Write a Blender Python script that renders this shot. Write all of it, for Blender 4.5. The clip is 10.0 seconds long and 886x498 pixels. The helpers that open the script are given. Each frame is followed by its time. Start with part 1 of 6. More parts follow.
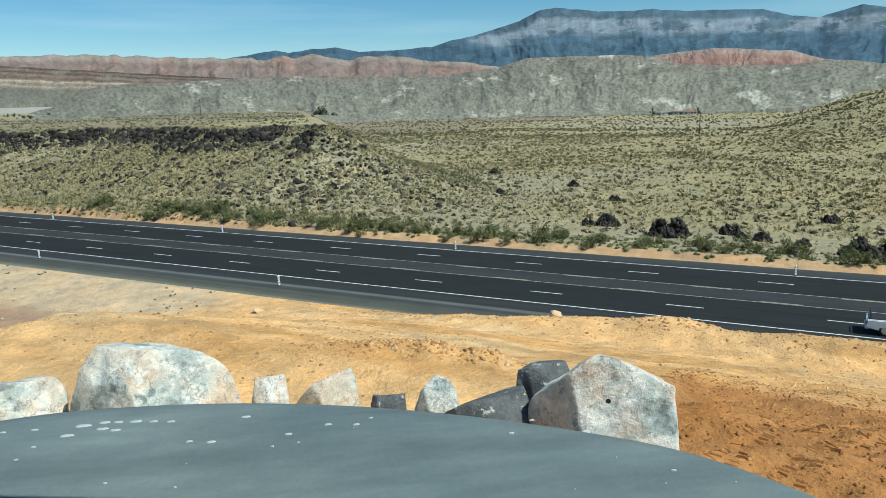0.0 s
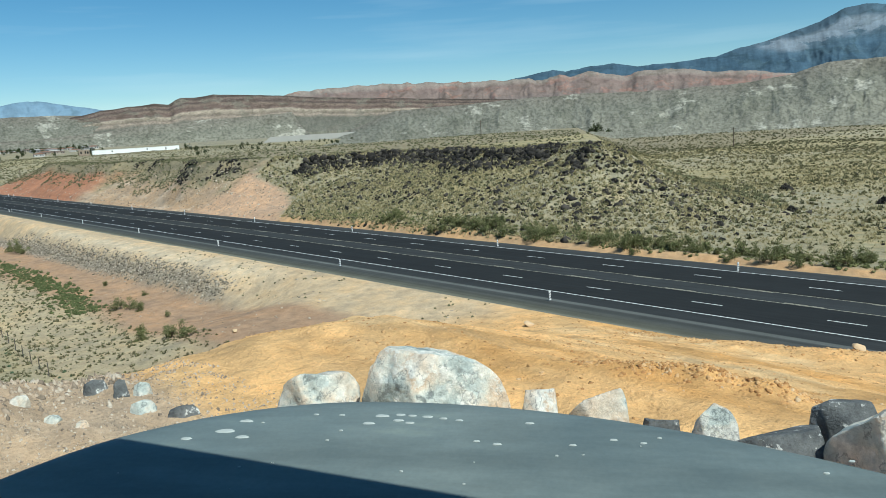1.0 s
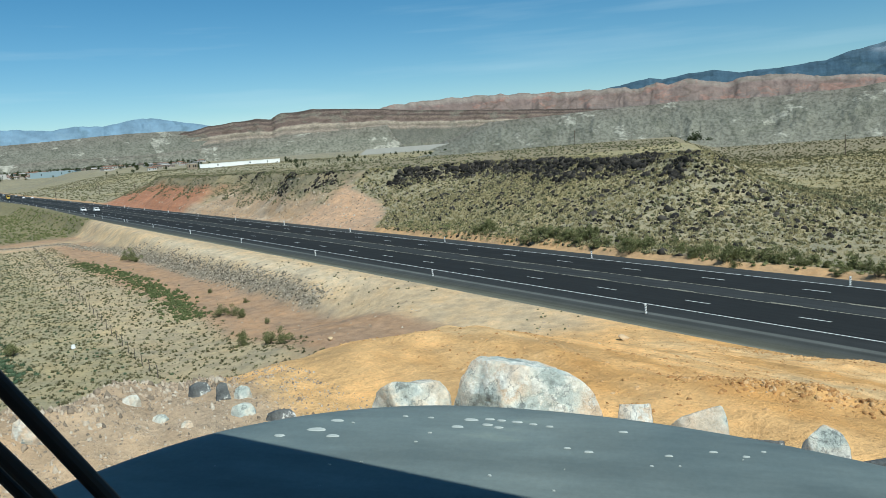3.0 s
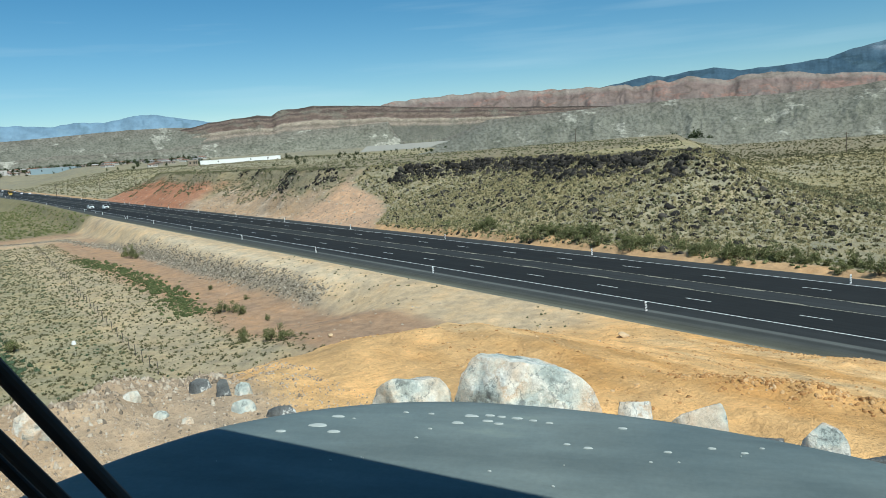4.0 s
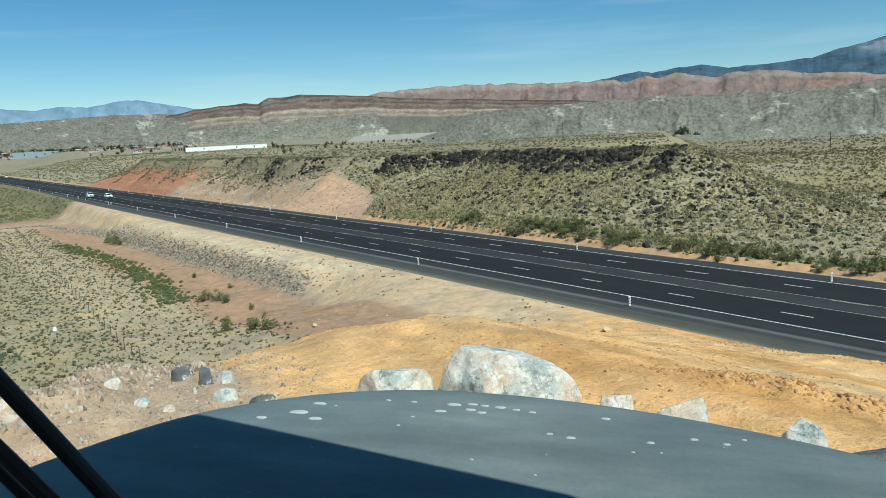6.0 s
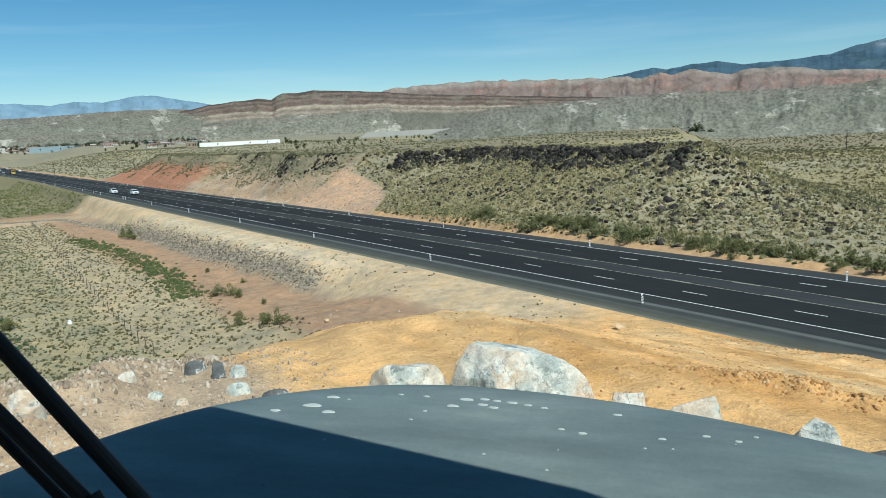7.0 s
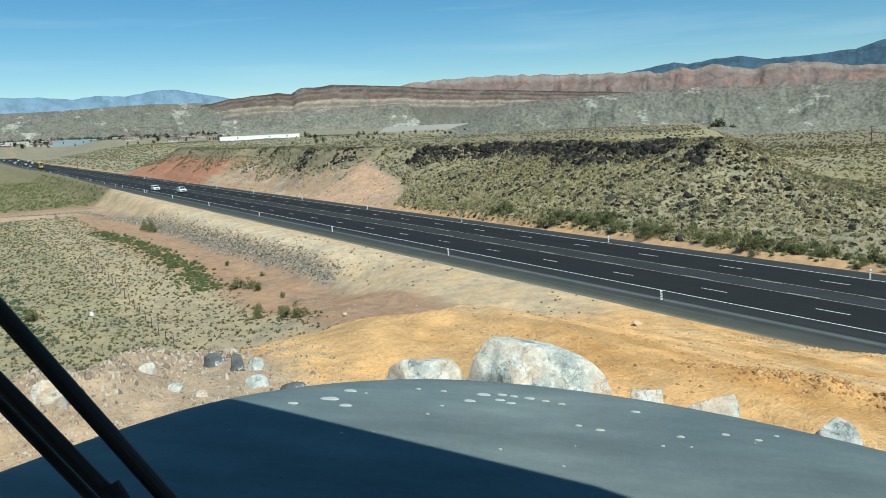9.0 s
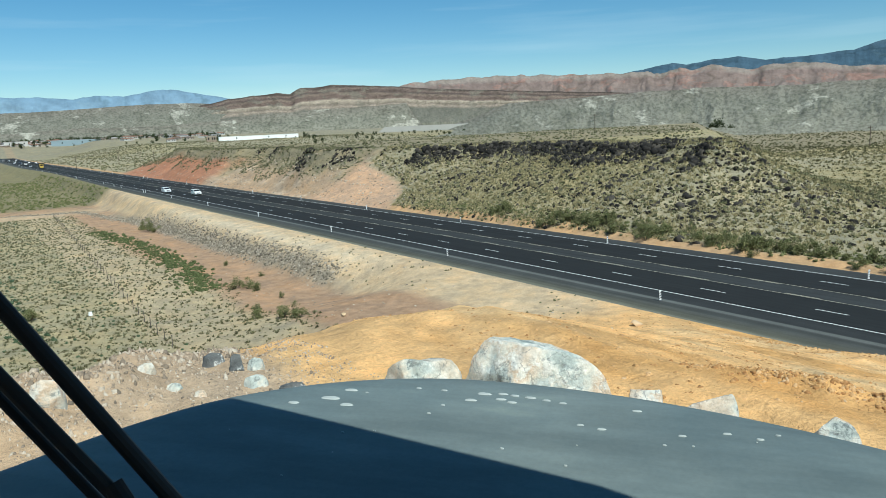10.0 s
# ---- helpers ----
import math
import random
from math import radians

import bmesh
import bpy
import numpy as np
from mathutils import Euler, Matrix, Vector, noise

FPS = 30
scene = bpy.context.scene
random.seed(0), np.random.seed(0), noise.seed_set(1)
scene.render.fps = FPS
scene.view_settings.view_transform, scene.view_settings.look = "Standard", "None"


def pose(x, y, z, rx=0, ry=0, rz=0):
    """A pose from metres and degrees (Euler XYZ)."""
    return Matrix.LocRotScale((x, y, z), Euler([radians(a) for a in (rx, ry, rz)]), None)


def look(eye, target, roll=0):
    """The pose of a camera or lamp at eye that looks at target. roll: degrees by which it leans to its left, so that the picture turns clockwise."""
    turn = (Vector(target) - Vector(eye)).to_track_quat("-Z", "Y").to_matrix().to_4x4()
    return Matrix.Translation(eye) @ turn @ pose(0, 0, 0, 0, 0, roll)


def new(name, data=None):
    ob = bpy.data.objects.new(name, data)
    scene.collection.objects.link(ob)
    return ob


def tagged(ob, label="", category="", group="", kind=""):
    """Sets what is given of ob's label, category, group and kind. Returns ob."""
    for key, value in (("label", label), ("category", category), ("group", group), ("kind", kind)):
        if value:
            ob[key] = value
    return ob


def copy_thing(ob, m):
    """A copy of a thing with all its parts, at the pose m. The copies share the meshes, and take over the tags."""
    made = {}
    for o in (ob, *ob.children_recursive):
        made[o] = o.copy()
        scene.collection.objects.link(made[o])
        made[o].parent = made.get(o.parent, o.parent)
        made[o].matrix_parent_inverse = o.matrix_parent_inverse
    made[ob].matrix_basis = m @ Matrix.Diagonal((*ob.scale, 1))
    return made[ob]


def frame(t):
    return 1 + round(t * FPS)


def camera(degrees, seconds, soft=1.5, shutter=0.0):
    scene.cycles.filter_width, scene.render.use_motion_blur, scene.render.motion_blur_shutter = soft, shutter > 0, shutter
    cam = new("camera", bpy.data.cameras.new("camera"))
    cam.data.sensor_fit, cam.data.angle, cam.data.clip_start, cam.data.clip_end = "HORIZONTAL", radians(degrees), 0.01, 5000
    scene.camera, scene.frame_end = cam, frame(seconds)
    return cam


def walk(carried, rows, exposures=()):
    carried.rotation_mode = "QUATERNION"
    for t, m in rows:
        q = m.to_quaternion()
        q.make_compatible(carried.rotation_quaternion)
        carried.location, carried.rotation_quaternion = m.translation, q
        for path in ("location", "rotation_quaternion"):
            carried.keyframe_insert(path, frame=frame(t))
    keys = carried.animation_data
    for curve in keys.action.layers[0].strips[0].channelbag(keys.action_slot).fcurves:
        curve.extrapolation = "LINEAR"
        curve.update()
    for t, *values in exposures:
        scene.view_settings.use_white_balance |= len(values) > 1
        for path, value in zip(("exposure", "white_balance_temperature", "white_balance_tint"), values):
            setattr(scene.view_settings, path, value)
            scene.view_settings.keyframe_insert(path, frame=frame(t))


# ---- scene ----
FOV = 60.95
cam = camera(FOV, 10.0, soft=0.75)
EYE = (60.693, -63.124, 17.525)
walk(cam, [
    (0, look((60.736, -63.125, 17.574), (37.937, -19.713, 7.797), -1.528)),
    (0.5, look((60.667, -63.110, 17.546), (29.436, -25.045, 8.845), -3.050)),
    (1, look((60.680, -63.127, 17.548), (23.761, -30.344, 9.654), -3.582)),
    (1.5, look((60.669, -63.120, 17.535), (21.094, -33.416, 10.356), -4.049)),
    (2, look((60.676, -63.114, 17.528), (20.205, -34.531, 10.812), -4.460)),
    (2.5, look((60.668, -63.112, 17.521), (19.961, -34.851, 10.868), -4.366)),
    (4, look((60.677, -63.120, 17.522), (19.893, -35.041, 10.576), -4.109)),
    (4.5, look((60.674, -63.118, 17.522), (20.125, -34.735, 10.440), -3.843)),
    (5, look((60.656, -63.103, 17.508), (20.406, -34.347, 10.225), -3.528)),
    (6.5, look((60.668, -63.116, 17.507), (20.364, -34.541, 9.823), -2.785)),
    (7, look((60.670, -63.119, 17.507), (20.040, -35.025, 9.763), -2.800)),
    (7.5, look((60.672, -63.120, 17.508), (19.762, -35.458, 9.687), -2.792)),
    (8, look((60.655, -63.112, 17.500), (19.560, -35.747, 9.604), -2.784)),
    (8.5, look((60.675, -63.124, 17.508), (19.457, -35.967, 9.534), -2.730)),
    (9, look((60.667, -63.117, 17.506), (19.397, -36.054, 9.479), -2.634)),
    (9.5, look((60.673, -63.124, 17.508), (19.401, -36.064, 9.484), -2.608)),
    (10, look((60.662, -63.121, 17.503), (19.430, -35.998, 9.487), -2.582)),
], exposures=[(0, 0.36, 6050, -2), (1, 0.30, 6050, -2), (2, 0.22, 6050, -2), (3, 0.23, 6050, -2), (5, 0.27, 6050, -2), (7, 0.29, 6050, -2), (10, 0.33, 6050, -2)])

# ---- light ----
SUN_YAW, SUN_EL = radians(-95), radians(52)
to_sun = Vector((-math.sin(SUN_YAW) * math.cos(SUN_EL), math.cos(SUN_YAW) * math.cos(SUN_EL), math.sin(SUN_EL)))
sun_data = bpy.data.lights.new("sun", "SUN")
sun_data.energy, sun_data.angle, sun_data.color = 4.3, radians(0.53), (1.0, 0.96, 0.90)
sun = new("sun", sun_data)
sun.matrix_world = look(to_sun * 100, (0, 0, 0))
world = bpy.data.worlds.new("sky")
scene.world = world
world.use_nodes = True
wn, wl = world.node_tree.nodes, world.node_tree.links
wn.clear()
w_out, w_bg = wn.new("ShaderNodeOutputWorld"), wn.new("ShaderNodeBackground")
w_sky = wn.new("ShaderNodeTexSky")
w_sky.sky_type, w_sky.sun_disc = "NISHITA", False
w_sky.sun_elevation, w_sky.sun_rotation = SUN_EL, -SUN_YAW
w_sky.altitude, w_sky.air_density, w_sky.dust_density, w_sky.ozone_density = 1000, 0.95, 0.0, 2.2
w_bg.inputs["Strength"].default_value = 0.075
# thin streaks of cirrus
w_tc, w_map, w_noise, w_ramp = wn.new("ShaderNodeTexCoord"), wn.new("ShaderNodeMapping"), wn.new("ShaderNodeTexNoise"), wn.new("ShaderNodeValToRGB")
w_map.inputs["Scale"].default_value = (1.6, 1.6, 22.0)
w_map.inputs["Rotation"].default_value = (radians(3), radians(-4), 0)
w_noise.inputs["Scale"].default_value, w_noise.inputs["Detail"].default_value = 1.3, 5.0
w_ramp.color_ramp.elements[0].position, w_ramp.color_ramp.elements[1].position = 0.5, 0.85
w_ramp.color_ramp.elements[1].color = (0.35, 0.35, 0.35, 1)
w_mix = wn.new("ShaderNodeMix")
w_mix.data_type = "RGBA"
w_mix.inputs[7].default_value = (8.0, 9.4, 10.2, 1)
wl.new(w_tc.outputs["Generated"], w_map.inputs["Vector"])
wl.new(w_map.outputs["Vector"], w_noise.inputs["Vector"])
wl.new(w_noise.outputs["Fac"], w_ramp.inputs["Fac"])
wl.new(w_ramp.outputs["Color"], w_mix.inputs[0])
w_sat = wn.new("ShaderNodeHueSaturation")
w_sat.inputs["Saturation"].default_value, w_sat.inputs["Hue"].default_value = 1.30, 0.492
wl.new(w_sky.outputs["Color"], w_sat.inputs["Color"])
wl.new(w_sat.outputs["Color"], w_mix.inputs[6])
wl.new(w_mix.outputs[2], w_bg.inputs["Color"])
wl.new(w_bg.outputs["Background"], w_out.inputs["Surface"])


# ---- small tools ----
def hash2(ix, iy, seed):
    h = (ix.astype(np.int64) * 374761393 + iy.astype(np.int64) * 668265263 + seed * 974634777) & 0xFFFFFFFF
    h = ((h ^ (h >> 13)) * 1274126177) & 0xFFFFFFFF
    return ((h ^ (h >> 16)) & 0xFFFF) / 65535.0


def vnoise(x, y, seed=0):
    ix, iy = np.floor(x), np.floor(y)
    fx, fy = x - ix, y - iy
    fx, fy = fx * fx * (3 - 2 * fx), fy * fy * (3 - 2 * fy)
    a, b = hash2(ix, iy, seed), hash2(ix + 1, iy, seed)
    c, d = hash2(ix, iy + 1, seed), hash2(ix + 1, iy + 1, seed)
    return (a + (b - a) * fx) * (1 - fy) + (c + (d - c) * fx) * fy


def fbm(x, y, size, octaves=4, seed=0):
    """Noise about 0, from -1 to 1, with features of that size in metres."""
    out, amp, tot = 0.0, 1.0, 0.0
    for o in range(octaves):
        out = out + amp * (vnoise(x / size + 17.3 * o, y / size - 9.1 * o, seed + o) * 2 - 1)
        tot, amp, size = tot + amp, amp * 0.5, size * 0.5
    return out / tot


def sstep(a):
    a = np.clip(a, 0, 1)
    return a * a * (3 - 2 * a)


def lerp(a, b, f):
    return a + (b - a) * f


def mesh_from(name, verts, faces, smooth=False):
    me = bpy.data.meshes.new(name)
    me.from_pydata([tuple(v) for v in verts], [], [tuple(f) for f in faces])
    if smooth:
        me.shade_smooth()
    return me


def quick_mesh(name, verts, loops, starts, smooth=False):
    """A mesh straight from arrays, for large ones."""
    me = bpy.data.meshes.new(name)
    me.vertices.add(len(verts))
    me.vertices.foreach_set("co", np.asarray(verts, np.float32).ravel())
    me.loops.add(len(loops))
    me.loops.foreach_set("vertex_index", np.asarray(loops, np.int32))
    me.polygons.add(len(starts))
    me.polygons.foreach_set("loop_start", np.asarray(starts, np.int32))
    me.update(calc_edges=True)
    if smooth:
        me.shade_smooth()
    me.validate()
    return me


def grid_mesh(name, X, Y, Z, smooth=True):
    n, m = X.shape
    verts = np.stack([X, Y, Z], -1).reshape(-1, 3)
    i = (np.arange(n - 1)[:, None] * m + np.arange(m - 1)[None]).ravel()
    quads = np.stack([i, i + m, i + m + 1, i + 1], 1)
    return quick_mesh(name, verts, quads.ravel(), np.arange(len(quads)) * 4, smooth)


def part(name, bm, material, parent=None, label=""):
    """Links a bmesh, or a mesh, as one object under a thing or a part."""
    if isinstance(bm, bmesh.types.BMesh):
        me = bpy.data.meshes.new(name)
        bm.to_mesh(me)
        bm.free()
    else:
        me = bm
    if material and not me.materials:
        me.materials.append(material)
    ob = new(name, me)
    if parent is not None:
        ob.parent = parent
    return tagged(ob, label) if label else ob


def box(bm, x0, x1, y0, y1, z0, z1, bevel=0.0):
    r = bmesh.ops.create_cube(bm, size=1, matrix=Matrix.Translation(((x0 + x1) / 2, (y0 + y1) / 2, (z0 + z1) / 2)) @ Matrix.Diagonal((x1 - x0, y1 - y0, z1 - z0, 1)))
    if bevel:
        vs = set(r["verts"])
        bmesh.ops.bevel(bm, geom=[e for e in bm.edges if set(e.verts) <= vs], offset=bevel, segments=2, affect="EDGES", profile=0.5)
    return bm


def rod(bm, a, b, r, seg=10, r2=None):
    a, b = Vector(a), Vector(b)
    d = b - a
    m = Matrix.Translation((a + b) / 2) @ d.to_track_quat("Z", "Y").to_matrix().to_4x4()
    bmesh.ops.create_cone(bm, cap_ends=True, segments=seg, radius1=r, radius2=r if r2 is None else r2, depth=d.length, matrix=m)
    return bm


# ---- materials ----
def nodes_of(name):
    mat = bpy.data.materials.new(name)
    mat.use_nodes = True
    nt = mat.node_tree
    return mat, nt.nodes, nt.links, nt.nodes["Principled BSDF"]


def noise_node(n, l, scale, detail=4.0, rough=0.6, coord=None):
    tex = n.new("ShaderNodeTexNoise")
    tex.inputs["Scale"].default_value, tex.inputs["Detail"].default_value, tex.inputs["Roughness"].default_value = scale, detail, rough
    if coord is None:
        coord = n.new("ShaderNodeTexCoord").outputs["Object"]
    l.new(coord, tex.inputs["Vector"])
    return tex.outputs["Fac"]


def ramp_node(n, l, fac, stops):
    r = n.new("ShaderNodeValToRGB")
    el = r.color_ramp.elements
    while len(el) < len(stops):
        el.new(0.5)
    for e, (p, c) in zip(el, stops):
        e.position = p
        e.color = (*c, 1) if len(c) == 3 else c
    l.new(fac, r.inputs["Fac"])
    return r.outputs["Color"]


def mix_node(n, l, fac, a, b, kind="MIX"):
    m = n.new("ShaderNodeMix")
    m.data_type, m.blend_type = "RGBA", kind
    for sock, v in ((0, fac), (6, a), (7, b)):
        if isinstance(v, (int, float)):
            m.inputs[sock].default_value = v
        elif isinstance(v, tuple):
            m.inputs[sock].default_value = (*v, 1)
        else:
            l.new(v, m.inputs[sock])
    return m.outputs[2]


def bump_node(n, l, bsdf, fac, strength, dist):
    b = n.new("ShaderNodeBump")
    b.inputs["Strength"].default_value, b.inputs["Distance"].default_value = strength, dist
    l.new(fac, b.inputs["Height"])
    l.new(b.outputs["Normal"], bsdf.inputs["Normal"])
    return b


def plain(name, colour, rough=0.6, metal=0.0, vary=0.15, scale=3.0, bump=0.0, bump_scale=40.0):
    """A surface of one paint or stuff, with soft blotches, fine grain and a little relief."""
    mat, n, l, b = nodes_of(name)
    c = tuple(colour)
    big = noise_node(n, l, scale)
    fine = noise_node(n, l, scale * 14, 3.0)
    col = mix_node(n, l, big, tuple(v * (1 - vary) for v in c), tuple(min(1, v * (1 + vary)) for v in c))
    col = mix_node(n, l, 0.35, col, mix_node(n, l, fine, tuple(v * (1 - vary) for v in c), tuple(min(1, v * (1 + vary)) for v in c)))
    l.new(col, b.inputs["Base Color"])
    b.inputs["Roughness"].default_value, b.inputs["Metallic"].default_value = rough, metal
    if bump:
        bump_node(n, l, b, noise_node(n, l, bump_scale), bump, 0.02)
    return mat


def islands(name, stops, rough=0.85, fine=0.0, grain=30.0):
    """Each joined piece takes its own tone out of the stops."""
    mat, n, l, b = nodes_of(name)
    g = n.new("ShaderNodeNewGeometry")
    col = ramp_node(n, l, g.outputs["Random Per Island"], stops)
    tex = noise_node(n, l, grain, 3.0)
    col = mix_node(n, l, 1.0, col, ramp_node(n, l, tex, [(0.3, (0.65,) * 3), (0.7, (1.0,) * 3)]), "MULTIPLY")
    l.new(col, b.inputs["Base Color"])
    b.inputs["Roughness"].default_value = rough
    b.inputs["Specular IOR Level"].default_value = 0.12
    if fine:
        bump_node(n, l, b, tex, fine, 0.05)
    return mat


def ground_material():
    mat, n, l, b = nodes_of("desert_soil")
    a = n.new("ShaderNodeAttribute")
    a.attribute_name = "soil"
    co = n.new("ShaderNodeTexCoord").outputs["Object"]
    big, mid, fine = noise_node(n, l, 0.06, 5, 0.6, co), noise_node(n, l, 0.7, 6, 0.65, co), noise_node(n, l, 7.0, 5, 0.7, co)
    col = mix_node(n, l, 1.0, a.outputs["Color"], ramp_node(n, l, mid, [(0.3, (0.72,) * 3), (0.7, (1.12,) * 3)]), "MULTIPLY")
    col = mix_node(n, l, 1.0, col, ramp_node(n, l, fine, [(0.3, (0.8,) * 3), (0.7, (1.1,) * 3)]), "MULTIPLY")
    col = mix_node(n, l, 1.0, col, ramp_node(n, l, big, [(0.3, (0.88, 0.87, 0.85)), (0.7, (1.08, 1.05, 1.0))]), "MULTIPLY")
    drift = noise_node(n, l, 0.22, 6, 0.7, co)
    col = mix_node(n, l, 1.0, col, ramp_node(n, l, drift, [(0.34, (0.80, 0.84, 0.90)), (0.5, (1.0, 1.0, 1.0)), (0.66, (1.16, 1.08, 0.98))]), "MULTIPLY")
    l.new(col, b.inputs["Base Color"])
    b.inputs["Roughness"].default_value = 0.95
    b.inputs["Specular IOR Level"].default_value = 0.15
    h = n.new("ShaderNodeMath")
    h.operation = "MULTIPLY_ADD"
    l.new(mid, h.inputs[0])
    h.inputs[1].default_value = 3.0
    l.new(fine, h.inputs[2])
    bump_node(n, l, b, h.outputs[0], 0.8, 0.12)
    return mat


M_GROUND = ground_material()


# ---- the land ----
def road_shift(x):
    """The road bends gently away towards the town."""
    return np.where(x < -600, 0.00003 * (x + 600) ** 2, 0.0)


def hill_foot(x):
    return 19.5 + 1.5 * np.sin(x / 31.0)


def hill_crest(x):
    return lerp(60.0, 38.0, sstep((-92 - x) / 30.0)) + 5 * np.sin(x / 19.0) + 3 * np.sin(x / 7.3)


def height(x, y):
    x, y = np.asarray(x, float), np.asarray(y, float)
    yr = y - road_shift(x)
    # plain beyond the road
    far = 0.35 + 1.0 * sstep((yr - 22) / 60) * fbm(x, y, 60, 4, 3) + 0.25 * fbm(x, y, 6, 3, 5)
    bench = sstep((-x - 1180) / 220)
    town = 20.0 * np.maximum(bench, sstep((-x - 850) / 350) * sstep((yr - 60) / 90))
    far = far + np.maximum(12.0 * sstep((-x - 390) / 480) * sstep((yr - 36) / 120), town)
    foot, crest = hill_foot(x), hill_crest(x)
    ramp = np.clip((y - foot) / (crest - foot), 0, 1)
    ramp = np.interp(ramp, [0, 0.3, 0.86, 0.93, 1.0], [0, 0.27, 0.80, 0.97, 1.0])
    s = (x + 29) + 0.8 * np.clip(y - 60, 0, None)
    mask = (1 - lerp(sstep(s / 42.0), sstep(s / 16.0), 0.35)) * sstep((x + 400) / 60.0) * (1 - sstep((y - 820) / 150.0))
    hill = (12.0 + 0.45 * fbm(x, y, 26, 3, 8) - 0.8 * sstep((y - crest - 3) / 25)) * ramp * mask
    hill = hill + mask * ramp * (1 - ramp) * 4 * (0.9 * fbm(x, y, 14, 4, 9))
    # low rise on the right
    rise = 15.0 * sstep((x - 22) / 70) * sstep((y - 150) / 170)
    far = far + hill + rise
    # bench and fill on the near side
    gx = lerp(-0.30, 1.0, sstep((x - 6) / 32.0))
    down = np.clip(-11.5 - y, 0, 34.6)
    fill = 0.30 * down * gx
    crestline = 2.1 * sstep((x - 24) / 28) * np.exp(-((y + 13.2) / 3.0) ** 2) * (0.85 + 0.3 * vnoise(x / 4.0, x * 0, 15))
    pad = 2.6 * np.exp(-(((x - 61.5) / 5.0) ** 2 + ((y + 64.5) / 5.0) ** 2) ** 1.5)
    berm = (1.0 + 0.5 * fbm(x, y, 2.0, 3, 27)) * np.exp(-((x - 37.5 + 0.5 * (y + 60)) / 2.2) ** 2) * sstep((-57.0 - y) / 2.5) * sstep((y + 78) / 6)
    near = np.maximum(fill, -4.0 + 0.5 * sstep((-20 - y) / 10)) + crestline + pad + berm
    basin = sstep((-y - 13) / 9) * sstep((6 - x) / 24)
    near = lerp(near, -4.0 + 0.15 * fbm(x, y, 9, 3, 12), basin * sstep((-10 - x) / 20))
    bank = 1.6 * np.exp(-((y + 19.5 + 0.02 * x) / 3.0) ** 2) * sstep((-25 - x) / 20)
    near = near + bank
    rough = sstep((x - 8) / 20) * sstep((-y - 10) / 6)
    near = near + rough * (0.22 * fbm(x, y, 5, 4, 21) + 0.16 * fbm(x * 0.45, y, 1.6, 3, 22) + 0.09 * fbm(x, y, 0.8, 2, 23) + 0.05 * fbm(x * 0.2, y + 0.06 * x, 1.3, 2, 26))
    near = near + sstep((-y - 52) / 3) * sstep((x - 30) / 4) * (0.18 * fbm(x, y, 1.8, 3, 24) + 0.13 * fbm(x, y, 0.6, 2, 25))
    # windrow of pushed earth and the rough pit wall
    near = near + rough * 0.55 * np.exp(-((y + 44.2 - 0.35 * (x - 50)) / 0.8) ** 2) * sstep((x - 46.8) / 1.2) * sstep((53.5 - x) / 1.5) * (0.6 + 0.6 * vnoise(x / 0.8, y / 0.8, 31))
    pit = sstep((x - 56.2 - 0.5 * fbm(x, y, 2, 2, 35)) / 1.4) * sstep((-33 - y) / 4)
    near = near - 0.45 * pit + 0.16 * pit * np.abs(fbm(x, y, 1.1, 3, 36)) + 0.10 * pit * fbm(x, y, 0.5, 2, 37)
    near = near + 0.55 * np.exp(-(((x - 58.4) / 1.5) ** 2 + ((y + 44.5) / 1.2) ** 2)) + 0.60 * sstep((x - 59) / 3) * sstep((-40 - y) / 3) * (fbm(x, y, 2.2, 3, 33) + 0.45 * fbm(x, y, 0.8, 2, 34))
    z = np.where(yr > 5, far, near + 20.0 * bench)
    flat = sstep((yr + 11.5) / 1.5) * sstep((20.0 - yr) / 1.5) * (1 - sstep((-x - 1190) / 60))
    return lerp(z, -0.12, flat)


ORANGE, TAN, SCRUB, STRAW = (0.76, 0.475, 0.22), (0.60, 0.46, 0.30), (0.345, 0.31, 0.21), (0.36, 0.31, 0.17)
RED, PINK, GREY, GRAVEL = (0.44, 0.20, 0.12), (0.46, 0.325, 0.22), (0.27, 0.25, 0.19), (0.53, 0.395, 0.27)


